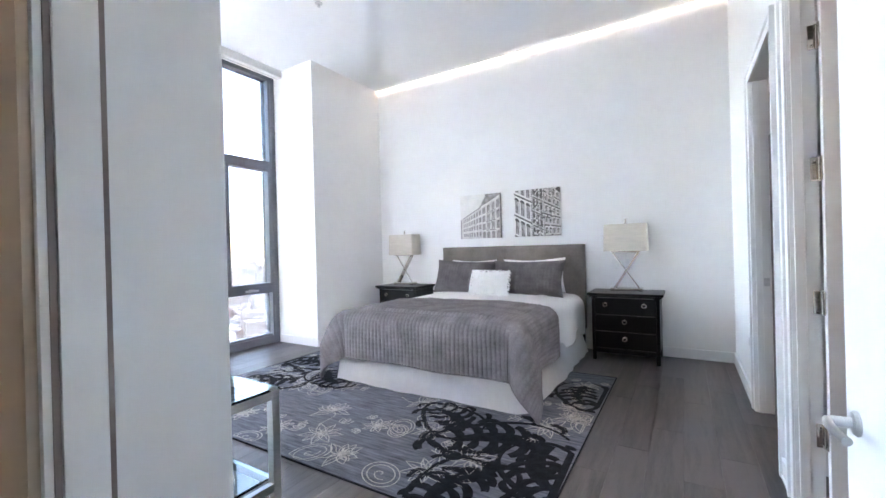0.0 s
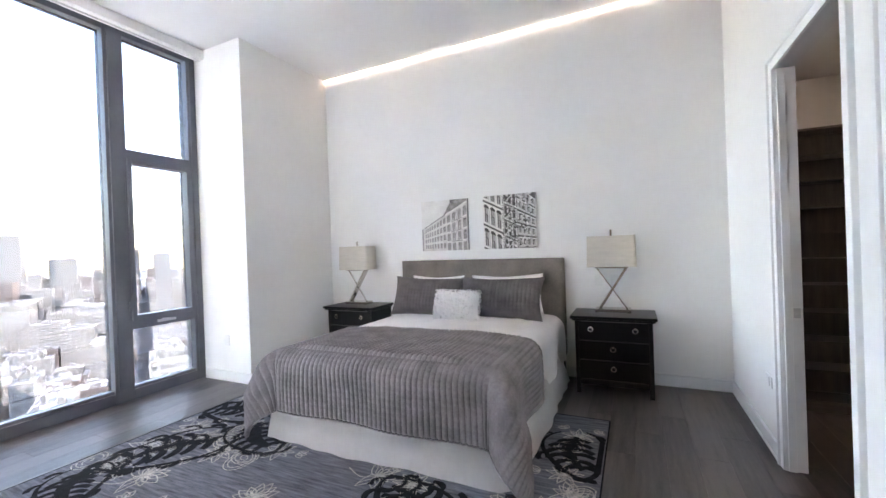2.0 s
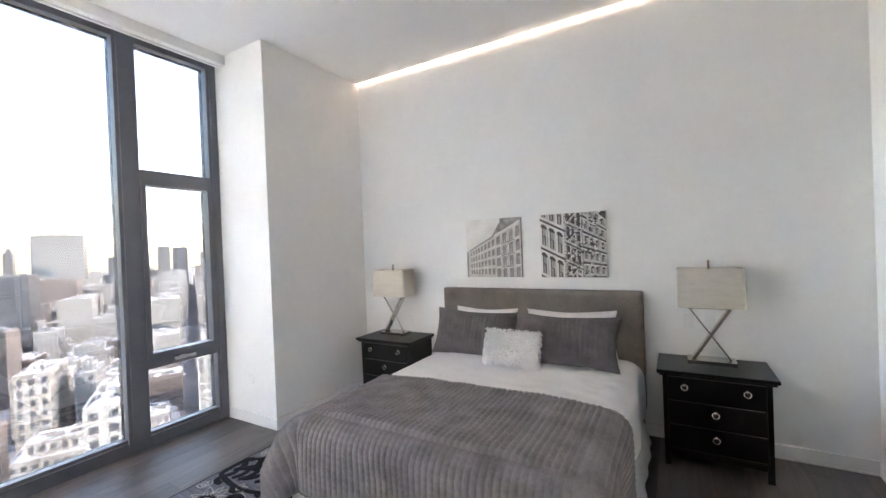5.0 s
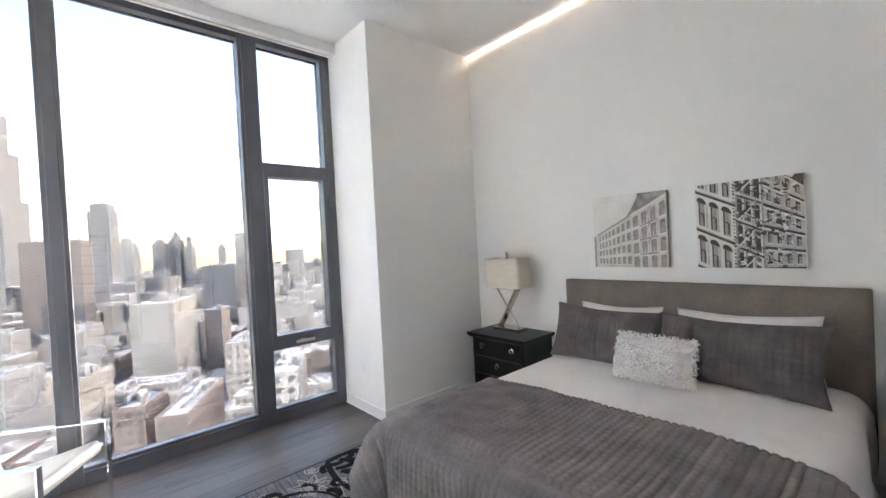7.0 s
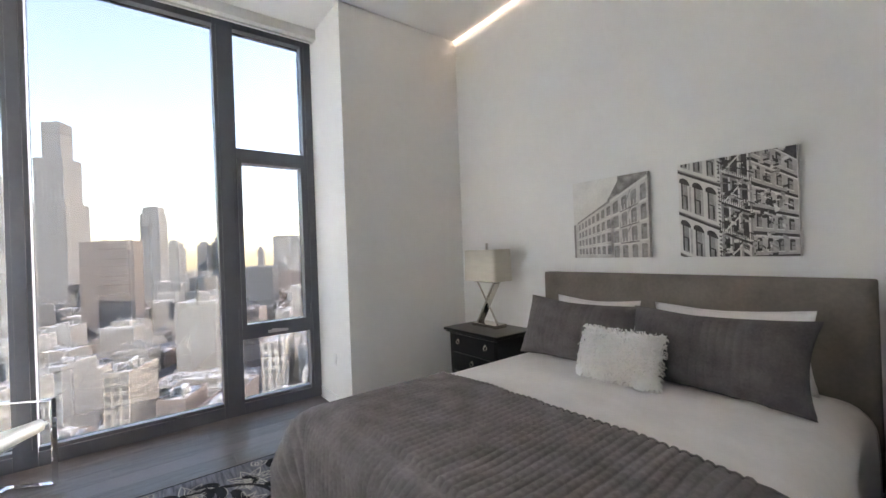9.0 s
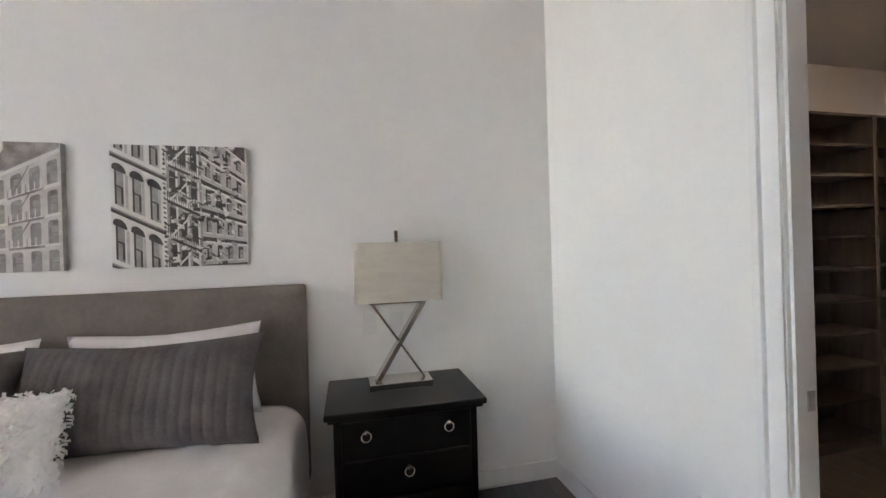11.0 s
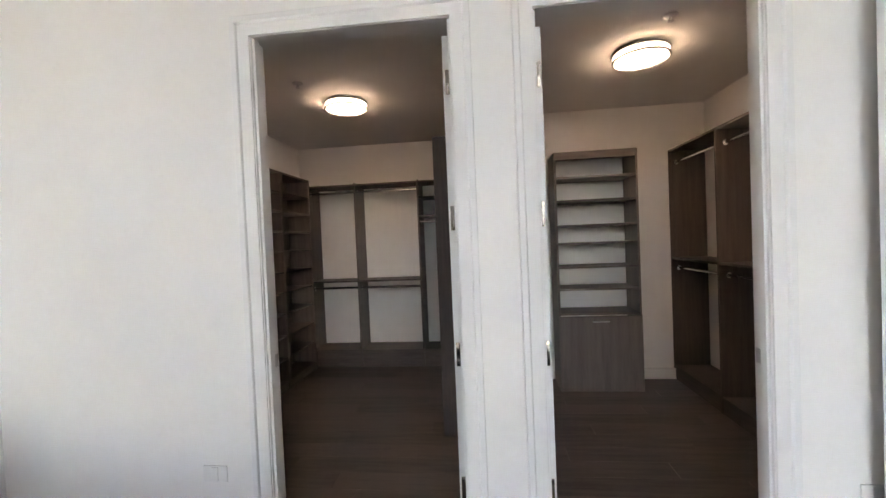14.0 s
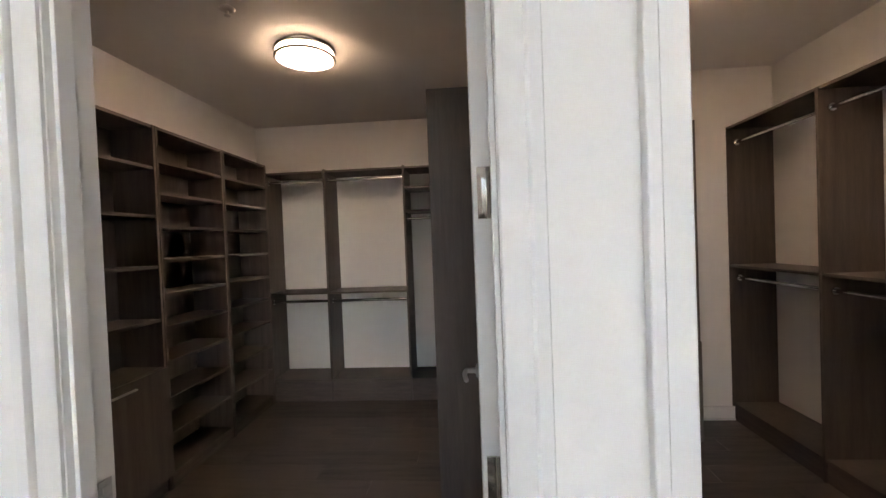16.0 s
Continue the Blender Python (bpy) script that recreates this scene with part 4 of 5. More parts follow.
def shelf_tower(name, m, W, D, H, shelves, label, group, back=False, base_h=0.09):
    """Open shelving unit: local origin at the floor, left front corner; width along x, depth along +y."""
    u = base(name, m, label, "closet shelving", group)
    for x in (0, W - TK):
        part("side_panel", boxes((x, x + TK, 0, D, 0, H), bevel=0.001), M_LAMINATE, u)
    part("top_panel", boxes((TK, W - TK, 0.004, D, H - TK, H), bevel=0.001), M_LAMH, u)
    part("toe_kick", boxes((TK, W - TK, 0.015, 0.03, 0, base_h), bevel=0.001), M_LAMH, u)
    if back:
        part("back_panel", boxes((TK, W - TK, D - 0.012, D - 0.004, base_h, H - TK)), M_LAMINATE, u)
    for z in shelves:
        part("shelf", boxes((TK, W - TK, 0.006, D - 0.013, z - TK, z), bevel=0.001), M_LAMH, u)
    return u


def rod(u, a, b):
    bm = cyl(bmesh.new(), a, b, 0.013, n=14)
    d = (Vector(b) - Vector(a)).normalized()
    for p, s in ((a, 1), (b, -1)):
        cyl(bm, p, Vector(p) + d * (0.012 * s), 0.022, n=14)
    return part("hanging_rod", bm, M_CHROME, u, "chrome hanging rod", smooth=40)


# left wall: shelf towers along the closet's north wall
SH = (0.09, 0.34, 0.57, 0.80, 1.02, 1.23, 1.45, 1.66, 1.87, 2.07)
FY, DP, HT = 4.70, 0.29, 2.275
for x0, x1 in ((0.285, 0.951), (1.625, 2.295), (2.299, 2.965)):
    u = shelf_tower("closet_shelf_unit", Matrix.Translation((x0, FY, 0)), x1 - x0, DP, HT, SH, "grey-brown laminate closet shelf tower with many shelves", "shoe shelf towers", True)
u = shelf_tower("closet_shelf_unit", Matrix.Translation((0.955, FY, 0)), 0.666, DP, HT, (0.09, 0.78, 1.08, 1.41, 1.72, 2.02), "grey-brown laminate shelf tower with hamper below", "shoe shelf towers", True)
dr = part("hamper_door", boxes((0.004, 0.662, -0.019, -0.001, 0.095, 0.775), bevel=0.0015), M_LAMINATE, u, "laminate hamper front")
part("pull", boxes((0.25, 0.41, -0.034, -0.0185, 0.72, 0.73), bevel=0.002), M_STEEL, dr, "slim steel pull")

# back wall: double hanging section
hang = base("closet_hanging_unit", pose(3.0, 0, 0), "grey-brown laminate double hanging section on the closet back wall", "closet shelving", "hanging sections")
XD = CXB - 3.0 - 0.004
for y in (4.76, 4.165, 3.40, 2.72):
    part("side_panel", boxes((0, XD, y - TK, y, 0.0, 2.22), bevel=0.001), M_LAMINATE, hang)
for ya, yb in ((4.165, 4.76 - TK), (3.40, 4.165 - TK), (2.72, 3.40 - TK)):
    part("top_panel", boxes((0.004, XD, ya, yb, 2.22 - TK - 0.012, 2.22 - 0.012), bevel=0.001), M_LAMH, hang)
    part("bottom_shelf", boxes((0.004, XD, ya, yb, 0.19, 0.19 + TK), bevel=0.001), M_LAMH, hang)
    part("base_board", boxes((0.012, 0.03, ya, yb, 0, 0.19), bevel=0.001), M_LAMH, hang)
for ya, yb in ((4.165, 4.76 - TK), (3.40, 4.165 - TK)):
    part("middle_shelf", boxes((0.004, XD, ya, yb, 1.03, 1.03 + TK), bevel=0.001), M_LAMH, hang)
    rod(hang, (0.07, ya, 2.12), (0.07, yb, 2.12))
    rod(hang, (0.07, ya, 0.955), (0.07, yb, 0.955))
for z in (2.02, 1.80):
    part("shelf", boxes((0.004, XD, 2.72, 3.40 - TK, z - TK, z), bevel=0.001), M_LAMH, hang)
rod(hang, (0.07, 2.72, 1.72), (0.07, 3.40 - TK, 1.72))

# tall hanging unit in the middle, its side towards the doors
mid = base("closet_wardrobe", pose(1.31, 2.2, 0), "tall grey-brown laminate hanging unit between the closet aisles", "closet shelving")
part("side_panel", boxes((0, TK, 0.0, 0.775, 0, 2.27), bevel=0.001), M_LAMINATE, mid)
part("side_panel", boxes((0.86, 0.86 + TK, 0.0, 0.775, 0, 2.27), bevel=0.001), M_LAMINATE, mid)
part("back_panel", boxes((TK, 0.86, 0.76, 0.772, 0.0, 2.27)), M_LAMINATE, mid)
part("top_panel", boxes((TK, 0.86, 0.006, 0.759, 2.25, 2.27)), M_LAMH, mid)
part("bottom_shelf", boxes((TK, 0.86, 0.006, 0.759, 0.08, 0.10)), M_LAMH, mid)
rod(mid, (TK, 0.30, 1.93), (0.86, 0.30, 1.93))

# bookcase with a hamper front
bk = base("closet_bookcase", pose(2.20, 1.19, 0), "grey-brown laminate shelves above a pull-out hamper front", "closet shelving")
BW, BD = 0.755, 0.352
for y in (0, BW - TK):
    part("side_panel", boxes((0, BD, y, y + TK, 0, 2.27), bevel=0.001), M_LAMINATE, bk)
part("top_panel", boxes((0.004, BD, TK, BW - TK, 2.25, 2.27)), M_LAMH, bk)
part("header", boxes((0.004, 0.02, TK, BW - TK, 2.20, 2.249)), M_LAMH, bk)
for z in (0.745, 0.98, 1.19, 1.415, 1.585, 1.82, 2.04):
    part("shelf", boxes((0.006, BD, TK, BW - TK, z - TK, z), bevel=0.001), M_LAMH, bk)
dr = part("hamper_door", boxes((-0.02, -0.001, 0.002, BW - 0.002, 0.012, 0.72), bevel=0.0015), M_LAMINATE, bk, "pale grey-brown laminate hamper front")
part("pull", boxes((-0.036, -0.0195, 0.30, 0.45, 0.665, 0.675), bevel=0.002), M_STEEL, dr, "slim steel pull")

# south wall: double hanging sections
sw = base("closet_hanging_unit", pose(0, CYS + 0.004, 0), "dark grey-brown laminate double hanging sections along the closet side wall", "closet shelving", "hanging sections")
SD = 0.345
xs = (2.555, 1.72, 0.885, 0.13)
for x in xs:
    part("side_panel", boxes((x, x + TK, 0, SD, 0, 2.295), bevel=0.001), M_LAMINATE, sw)
for xb, xa in zip(xs, xs[1:]):
    a, b = xa + TK, xb
    part("top_panel", boxes((a, b, 0, SD - 0.004, 2.276, 2.294), bevel=0.001), M_LAMH, sw)
    part("middle_shelf", boxes((a, b, 0, SD - 0.006, 1.205, 1.205 + TK), bevel=0.001), M_LAMH, sw)
    part("bottom_shelf", boxes((a, b, 0, SD - 0.006, 0.12, 0.12 + TK), bevel=0.001), M_LAMH, sw)
    part("base_board", boxes((a, b, SD - 0.03, SD - 0.012, 0, 0.12), bevel=0.001), M_LAMH, sw)
    rod(sw, (a, SD - 0.07, 2.17), (b, SD - 0.07, 2.17))
    rod(sw, (a, SD - 0.07, 1.12), (b, SD - 0.07, 1.12))


def ceiling_lamp(m):
    """Flush round lamp: frosted bowl held in two nickel bands."""
    cl = base("ceiling_light", m, "lit round flush ceiling lamp with nickel bands", "ceiling light", "closet ceiling lamps")
    bm = lathe(bmesh.new(), [(0.001, -0.085), (0.09, -0.083), (0.145, -0.074), (0.165, -0.06), (0.168, -0.02), (0.168, -0.016), (0.001, -0.016)], 40)
    part("diffuser", bm, M_DIFF, cl, "glowing frosted diffuser", smooth=50)
    part("canopy", lathe(bmesh.new(), [(0.001, -0.0155), (0.178, -0.0155), (0.178, -0.001), (0.001, -0.001)], 40), M_PLASTIC, cl, "white enamelled canopy", smooth=40)
    for z in (-0.022, -0.064):
        bm = bmesh.new()
        ring(bm, Matrix.Translation((0, 0, z)), 0.181, 0.0085, n=48)
        part("band", bm, M_STEEL, cl, "nickel band", smooth=40)
    for k in range(4):
        a = radians(45 + 90 * k)
        part("clip", cyl(bmesh.new(), (0.180 * math.cos(a), 0.180 * math.sin(a), -0.07), (0.180 * math.cos(a), 0.180 * math.sin(a), -0.014), 0.0035, n=8), M_NICKEL, cl)
    return cl


L1 = ceiling_lamp(pose(1.775, 3.785, CCEIL))
copy_thing(L1, pose(1.25, 1.485, CCEIL, 0, 0, 20))


def sprinkler(m, label, group):
    s = base("sprinkler", m, label, "sprinkler", group)
    part("escutcheon", lathe(bmesh.new(), [(0.001, -0.0005), (0.04, -0.0005), (0.038, -0.006), (0.022, -0.012), (0.001, -0.012)], 24), M_STEEL, s, smooth=50)
    part("head", lathe(bmesh.new(), [(0.008, -0.012), (0.009, -0.03), (0.016, -0.034), (0.016, -0.037), (0.001, -0.038)], 16), M_STEEL, s, smooth=50)
    return s


for x, y, z, lb in ((1.295, 4.0, CCEIL, "small steel sprinkler head in the closet ceiling"), (0.81, 1.476, CCEIL, "small steel sprinkler head in the closet ceiling"), (-3.61, 2.82, CEIL, "small steel sprinkler head in the bedroom ceiling")):
    sprinkler(pose(x, y, z), lb, "sprinkler heads")


# ---- rug ----
RX0, RX1, RY0, RY1, RT = -4.41, -1.01, 1.49, 3.95, 0.009
rug = base("rug", pose(0, 0, 0), "slate grey area rug with black and cream scrolling flowers", "rug")
part("carpet", boxes((RX0, RX1, RY0, RY1, 0.0005, RT - 0.001), bevel=0.003), M_RUG, rug)
bm = bmesh.new()
for a in ((RX0 - 0.006, RX0 + 0.003, RY0 - 0.006, RY1 + 0.006), (RX1 - 0.003, RX1 + 0.006, RY0 - 0.006, RY1 + 0.006), (RX0 + 0.003, RX1 - 0.003, RY0 - 0.006, RY0 + 0.003), (RX0 + 0.003, RX1 - 0.003, RY1 - 0.003, RY1 + 0.006)):
    box(bm, *a, 0.0005, RT + 0.001, bevel=0.002)
part("binding", bm, M_RUGD, rug, "dark bound edge")
cream, black = bmesh.new(), bmesh.new()


def ribbon(bm, pts, w, z, taper=False):
    """A low yarn line along 2D points, kept inside the rug."""
    pts = [p for p in pts if RX0 + 0.02 < p[0] < RX1 - 0.02 and RY0 + 0.02 < p[1] < RY1 - 0.02]
    if len(pts) < 3:
        return
    rows = []
    for i, p in enumerate(pts):
        a, b = pts[max(0, i - 1)], pts[min(len(pts) - 1, i + 1)]
        dx, dy = b[0] - a[0], b[1] - a[1]
        L = math.hypot(dx, dy) or 1
        ww = w * (0.35 + 0.65 * math.sin(math.pi * (0.15 + 0.85 * (1 - i / len(pts))))) if taper else w
        nx_, ny_ = -dy / L * ww / 2, dx / L * ww / 2
        rows.append([bm.verts.new((p[0] + nx_, p[1] + ny_, z)), bm.verts.new((p[0], p[1], z + 0.0022)), bm.verts.new((p[0] - nx_, p[1] - ny_, z))])
    for r0, r1 in zip(rows, rows[1:]):
        for k in (0, 1):
            bm.faces.new((r0[k], r1[k], r1[k + 1], r0[k + 1]))


def xf(cx, cy, rot, sc, pts):
    c, s = math.cos(rot), math.sin(rot)
    return [(cx + sc * (c * x - s * y), cy + sc * (s * x + c * y)) for x, y in pts]


def petal(length, width, n=10, tip=0.7):
    out = []
    for i in range(2 * n + 1):
        t = i / n
        u = t if t <= 1 else 2 - t
        sgn = 1 if t <= 1 else -1
        out.append((length * u, sgn * width * math.sin(math.pi * u ** tip)))
    return out


def blossom(cx, cy, rot, sc, rg):
    """Cluster in cream yarn: a many-petalled flower, lobed leaves round it and a ringed paisley beside it."""
    for k in range(9):
        a = rot + radians(-160 + k * 40 + rg.uniform(-6, 6))
        ribbon(cream, xf(cx, cy, a, sc * rg.uniform(0.85, 1.1), petal(0.155, 0.030)), 0.0075, RT)
        ribbon(cream, xf(cx, cy, a + 0.05, sc, [(0.04, 0), (0.075, 0.005), (0.11, 0.0)]), 0.006, RT)
    ribbon(cream, xf(cx, cy, rot + 0.4, sc, [(0.038 * math.cos(t * 0.4), 0.038 * math.sin(t * 0.4)) for t in range(17)]), 0.007, RT)
    for k in range(2):
        a = rot + radians(30 + k * 95)
        px, py = cx + sc * 0.19 * math.cos(a), cy + sc * 0.19 * math.sin(a)
        for q in (-0.7, 0.0, 0.7):
            ribbon(cream, xf(px, py, a + q, sc * 0.62, petal(0.14, 0.04, tip=0.8)), 0.0075, RT)
    px, py = xf(cx, cy, rot - 2.0, sc, [(0.26, 0)])[0]
    for rr in (0.075, 0.10):
        ribbon(cream, xf(px, py, rot, sc, [(rr * math.cos(t * 0.3) * 1.35, rr * math.sin(t * 0.3)) for t in range(22)]), 0.0075, RT)
    ribbon(cream, xf(px, py, rot, sc, [(0.006 * t * math.cos(t * 0.55), 0.0045 * t * math.sin(t * 0.55)) for t in range(12)]), 0.007, RT)


def spray(cx, cy, rot, sc, rg):
    """Half-open flower of cream outlines: a fan of petals over curled leaves on a stem."""
    for k in range(7):
        a = rot + radians(-75 + k * 25 + rg.uniform(-5, 5))
        ribbon(cream, xf(cx, cy, a, sc * rg.uniform(0.8, 1.15), petal(0.16, 0.034, tip=0.9)), 0.0075, RT)
        ribbon(cream, xf(cx, cy, a, sc, [(0.03, 0), (0.07, 0.006), (0.10, 0.0)]), 0.006, RT)
    for sg in (-1, 1):
        ribbon(cream, xf(cx, cy, rot + sg * 2.1, sc, petal(0.20, 0.045, tip=0.6)), 0.0075, RT)
        ribbon(cream, xf(cx, cy, rot + sg * 2.1, sc, [(0.02 * i, 0.012 * math.sin(i * 0.7)) for i in range(9)]), 0.006, RT)
    ribbon(cream, xf(cx, cy, rot + math.pi, sc, [(0.035 * i, 0.05 * math.sin(i * 0.5)) for i in range(9)]), 0.0075, RT)


def paisley(cx, cy, rot, sc, rg):
    """Black carved paisley: a thick curled outline filled with tapering fronds along a bent stem."""
    drop = lambda t: (0.40 * math.cos(t) * (1 - 0.12 * math.sin(t)), 0.25 * math.sin(t) * (1 + 0.35 * math.cos(t)))
    ribbon(black, xf(cx, cy, rot, sc, [drop(0.25 + 5.6 * i / 44) for i in range(45)]), 0.050 * sc, RT + 0.0006, True)
    stem = lambda f: (-0.28 + 0.56 * f, 0.08 * math.sin(f * 3.4) - 0.03)
    ribbon(black, xf(cx, cy, rot, sc, [stem(i / 14) for i in range(15)]), 0.13 * sc, RT + 0.0006, True)
    for k in range(6):
        f = 0.05 + k * 0.16
        px, py = xf(cx, cy, rot, sc, [stem(f)])[0]
        L = 0.017 * (0.6 + 0.6 * math.sin(math.pi * min(1, f * 1.05)))
        for sg in (-1, 1):
            curl = [(L * i * math.cos(0.11 * i), sg * L * i * math.sin(0.11 * i)) for i in range(11)]
            ribbon(black, xf(px, py, rot + sg * (0.75 + rg.uniform(-0.2, 0.2)), sc, curl), 0.060 * sc, RT + 0.0006, True)
    for k in range(9):
        t = 0.5 + k * 0.58
        px, py = xf(cx, cy, rot, sc, [drop(t)])[0]
        curl = [(0.014 * i * math.cos(0.16 * i), 0.014 * i * math.sin(0.16 * i)) for i in range(10)]
        ribbon(black, xf(px, py, rot + t + rg.uniform(-0.4, 0.4), sc, curl), 0.055 * sc, RT + 0.0006, True)


rg = random.Random(21)
for cx, cy, rot, sc in ((-1.48, 2.28, 0.3, 1.15), (-1.12, 2.05, 2.2, 0.9), (-1.95, 2.45, -0.6, 0.8), (-3.95, 2.35, 1.0, 1.05), (-3.5, 2.75, 2.6, 0.9), (-4.1, 3.05, 0.2, 0.9),
                        (-1.5, 1.72, 1.2, 0.9), (-1.2, 3.35, 1.8, 0.8), (-4.05, 1.80, 2.5, 0.7), (-4.05, 3.65, 0.6, 0.8)):
    paisley(cx, cy, rot, sc, rg)
for cx, cy, rot, sc in ((-2.62, 1.82, 1.0, 1.0), (-1.28, 2.62, 2.4, 1.1), (-2.05, 2.62, 0.4, 0.9), (-3.55, 2.45, 1.9, 0.95), (-3.15, 2.62, -0.4, 0.85), (-4.15, 2.65, 0.5, 0.95), (-1.22, 3.05, 1.0, 0.8),
                        (-4.15, 3.35, 1.4, 0.9), (-2.35, 2.1, 2.0, 0.7), (-1.95, 2.2, -1.0, 0.9), (-3.0, 1.75, 0.2, 0.8), (-3.9, 2.55, 2.2, 0.9), (-1.72, 1.78, -0.5, 1.0), (-1.2, 3.6, 0.2, 0.75), (-4.1, 2.05, -1.0, 0.9), (-3.45, 1.78, 0.4, 0.8)):
    blossom(cx, cy, rot, sc, rg)
for cx, cy, rot, sc in ((-2.85, 2.15, 2.1, 0.9), (-1.55, 2.0, 0.2, 0.95), (-2.3, 2.62, 0.1, 0.8), (-3.75, 2.05, 0.8, 1.0), (-1.15, 2.85, 1.6, 0.8), (-2.3, 1.68, 0.6, 0.8), (-3.75, 2.85, 0.3, 0.9), (-4.2, 2.3, 1.2, 0.8)):
    spray(cx, cy, rot, sc, rg)
tagged(part("scroll_motif", black, M_RUGD, rug, "black carved scroll motif"), kind="stuff")
tagged(part("flower_outline", cream, M_RUGC, rug, "cream yarn flower outlines"), kind="stuff")

# ---- chair by the window ----
ang = math.degrees(math.atan2(1.28 - 0.65, -4.46 + 4.81)) - 90
ch = base("armchair", pose(-4.905, 1.143, 0, 0, 0, ang), "white leather lounge chair on a chromed flat-bar frame", "armchair")
cw, cd, chh = 0.62, 0.72, 0.585
for sx in (-1, 1):
    x = sx * cw / 2
    bm = bmesh.new()
    bar(bm, (x, -cd / 2, chh - 0.006), (x, cd / 2, chh - 0.006), 0.04, 0.012, bevel=0.001)
    bar(bm, (x, -cd / 2, 0.006), (x, cd / 2, 0.006), 0.04, 0.012, bevel=0.001)
    bar(bm, (x, -cd / 2 + 0.006, 0.012), (x, -cd / 2 + 0.006, chh - 0.012), 0.04, 0.012, up=(0, 1, 0), bevel=0.001)
    bar(bm, (x, cd / 2 - 0.006, 0.012), (x, cd / 2 - 0.006, chh - 0.012), 0.04, 0.012, up=(0, 1, 0), bevel=0.001)
    part("side_frame", bm, M_CHROME, ch, "chromed square side loop")
part("stretcher", bar(bmesh.new(), (-cw / 2, cd * 0.12, 0.018), (cw / 2, cd * 0.12, 0.018), 0.04, 0.012, bevel=0.001), M_CHROME, ch)
part("stretcher", bar(bmesh.new(), (-cw / 2, cd * 0.2, 0.30), (cw / 2, cd * 0.2, 0.30), 0.03, 0.012, bevel=0.001), M_CHROME, ch)
part("stretcher", bar(bmesh.new(), (-cw / 2, -cd * 0.38, 0.36), (cw / 2, -cd * 0.38, 0.36), 0.03, 0.012, bevel=0.001), M_CHROME, ch)


def pad(p0, p1, p2, p3, w, t, nch, bow):
    """A leather cushion between two profile points (y, z), w wide, t thick."""
    bm = bmesh.new()
    a, b = Vector((0, *p0)), Vector((0, *p1))
    d = (b - a)
    L = d.length
    d.normalize()
    nrm = Vector((0, -d.z, d.y))
    nu, nv = 40, 26
    for sgn in (0, 1):
        rows = []
        for i in range(nu + 1):
            u = i / nu
            row = []
            for j in range(nv + 1):
                v = -1 + 2 * j / nv
                e = min(1, min(u, 1 - u) * L / 0.03, (1 - abs(v)) * w / 2 / 0.03)
                rnd = math.sqrt(max(0, 1 - (1 - e) ** 2))
                groove = 0.010 * math.exp(-(((u * nch) % 1.0 - 0.5) / 0.06) ** 2) if nch else 0
                h = (t / 2) * (0.25 + 0.75 * rnd) - groove
                mid_p = a + d * (u * L) + nrm * (bow * math.sin(math.pi * u))
                row.append(bm.verts.new(mid_p + nrm * (h if sgn else -h) + Vector((v * w / 2, 0, 0))))
            rows.append(row)
        for i in range(nu):
            for j in range(nv):
                bm.faces.new((rows[i][j], rows[i + 1][j], rows[i + 1][j + 1], rows[i][j + 1]))
        if sgn == 0:
            first = rows
        else:
            edge0 = [r[0] for r in first] + first[-1][1:] + [r[-1] for r in first[::-1]][1:] + first[0][::-1][1:-1]
            edge1 = [r[0] for r in rows] + rows[-1][1:] + [r[-1] for r in rows[::-1]][1:] + rows[0][::-1][1:-1]
            n = len(edge0)
            for i in range(n):
                bm.faces.new((edge0[i], edge0[(i + 1) % n], edge1[(i + 1) % n], edge1[i]))
    return bm


part("seat", pad((-cd * 0.34, 0.30), (cd * 0.47, 0.435), None, None, cw - 0.05, 0.085, 0, -0.012), M_CHAIR, ch, "white leather seat", smooth=70)
part("backrest", pad((-cd * 0.30, 0.27), (-cd * 0.50, 0.72), None, None, cw - 0.05, 0.08, 0, 0.012), M_CHAIR, ch, "white leather back", smooth=70)

# ---- glass table and television by the doorway ----
tb = base("console_table", pose(-2.78, 0.82, 0), "low glass console table on a satin steel frame", "table")
TX, TY, TZ = 0.72, 0.26, 0.65
for sx in (-1, 1):
    for sy in (-1, 1):
        part("leg", boxes((sx * (TX - 0.02) - 0.02, sx * (TX - 0.02) + 0.02, sy * (TY - 0.02) - 0.02, sy * (TY - 0.02) + 0.02, 0, TZ - 0.012), bevel=0.002), M_STEEL, tb)
for z in (TZ - 0.032, 0.20):
    bm = boxes((-TX + 0.04, TX - 0.04, -TY, -TY + 0.03, z - 0.02, z + 0.018), (-TX + 0.04, TX - 0.04, TY - 0.03, TY, z - 0.02, z + 0.018),
               (-TX, -TX + 0.03, -TY + 0.04, TY - 0.04, z - 0.02, z + 0.018), (TX - 0.03, TX, -TY + 0.04, TY - 0.04, z - 0.02, z + 0.018), bevel=0.002)
    part("rail_frame", bm, M_STEEL, tb)
    g = part("glass_shelf" if z < 0.5 else "glass_top", boxes((-TX + (0.042 if z < 0.5 else -0.004), TX - (0.042 if z < 0.5 else -0.004), -TY + (0.01 if z < 0.5 else -0.004), TY - (0.01 if z < 0.5 else -0.004), z + 0.019, z + 0.031), bevel=0.002), M_TABGLASS, tb, "greenish clear glass")
tv = base("television", pose(-2.75, 0.80, TZ + 0.0005), "black flat television standing on the glass table", "television")
part("stand", boxes((-0.28, 0.28, -0.11, 0.11, 0.0, 0.014), (-0.05, 0.05, -0.02, 0.02, 0.014, 0.14), bevel=0.003), M_TV, tv)
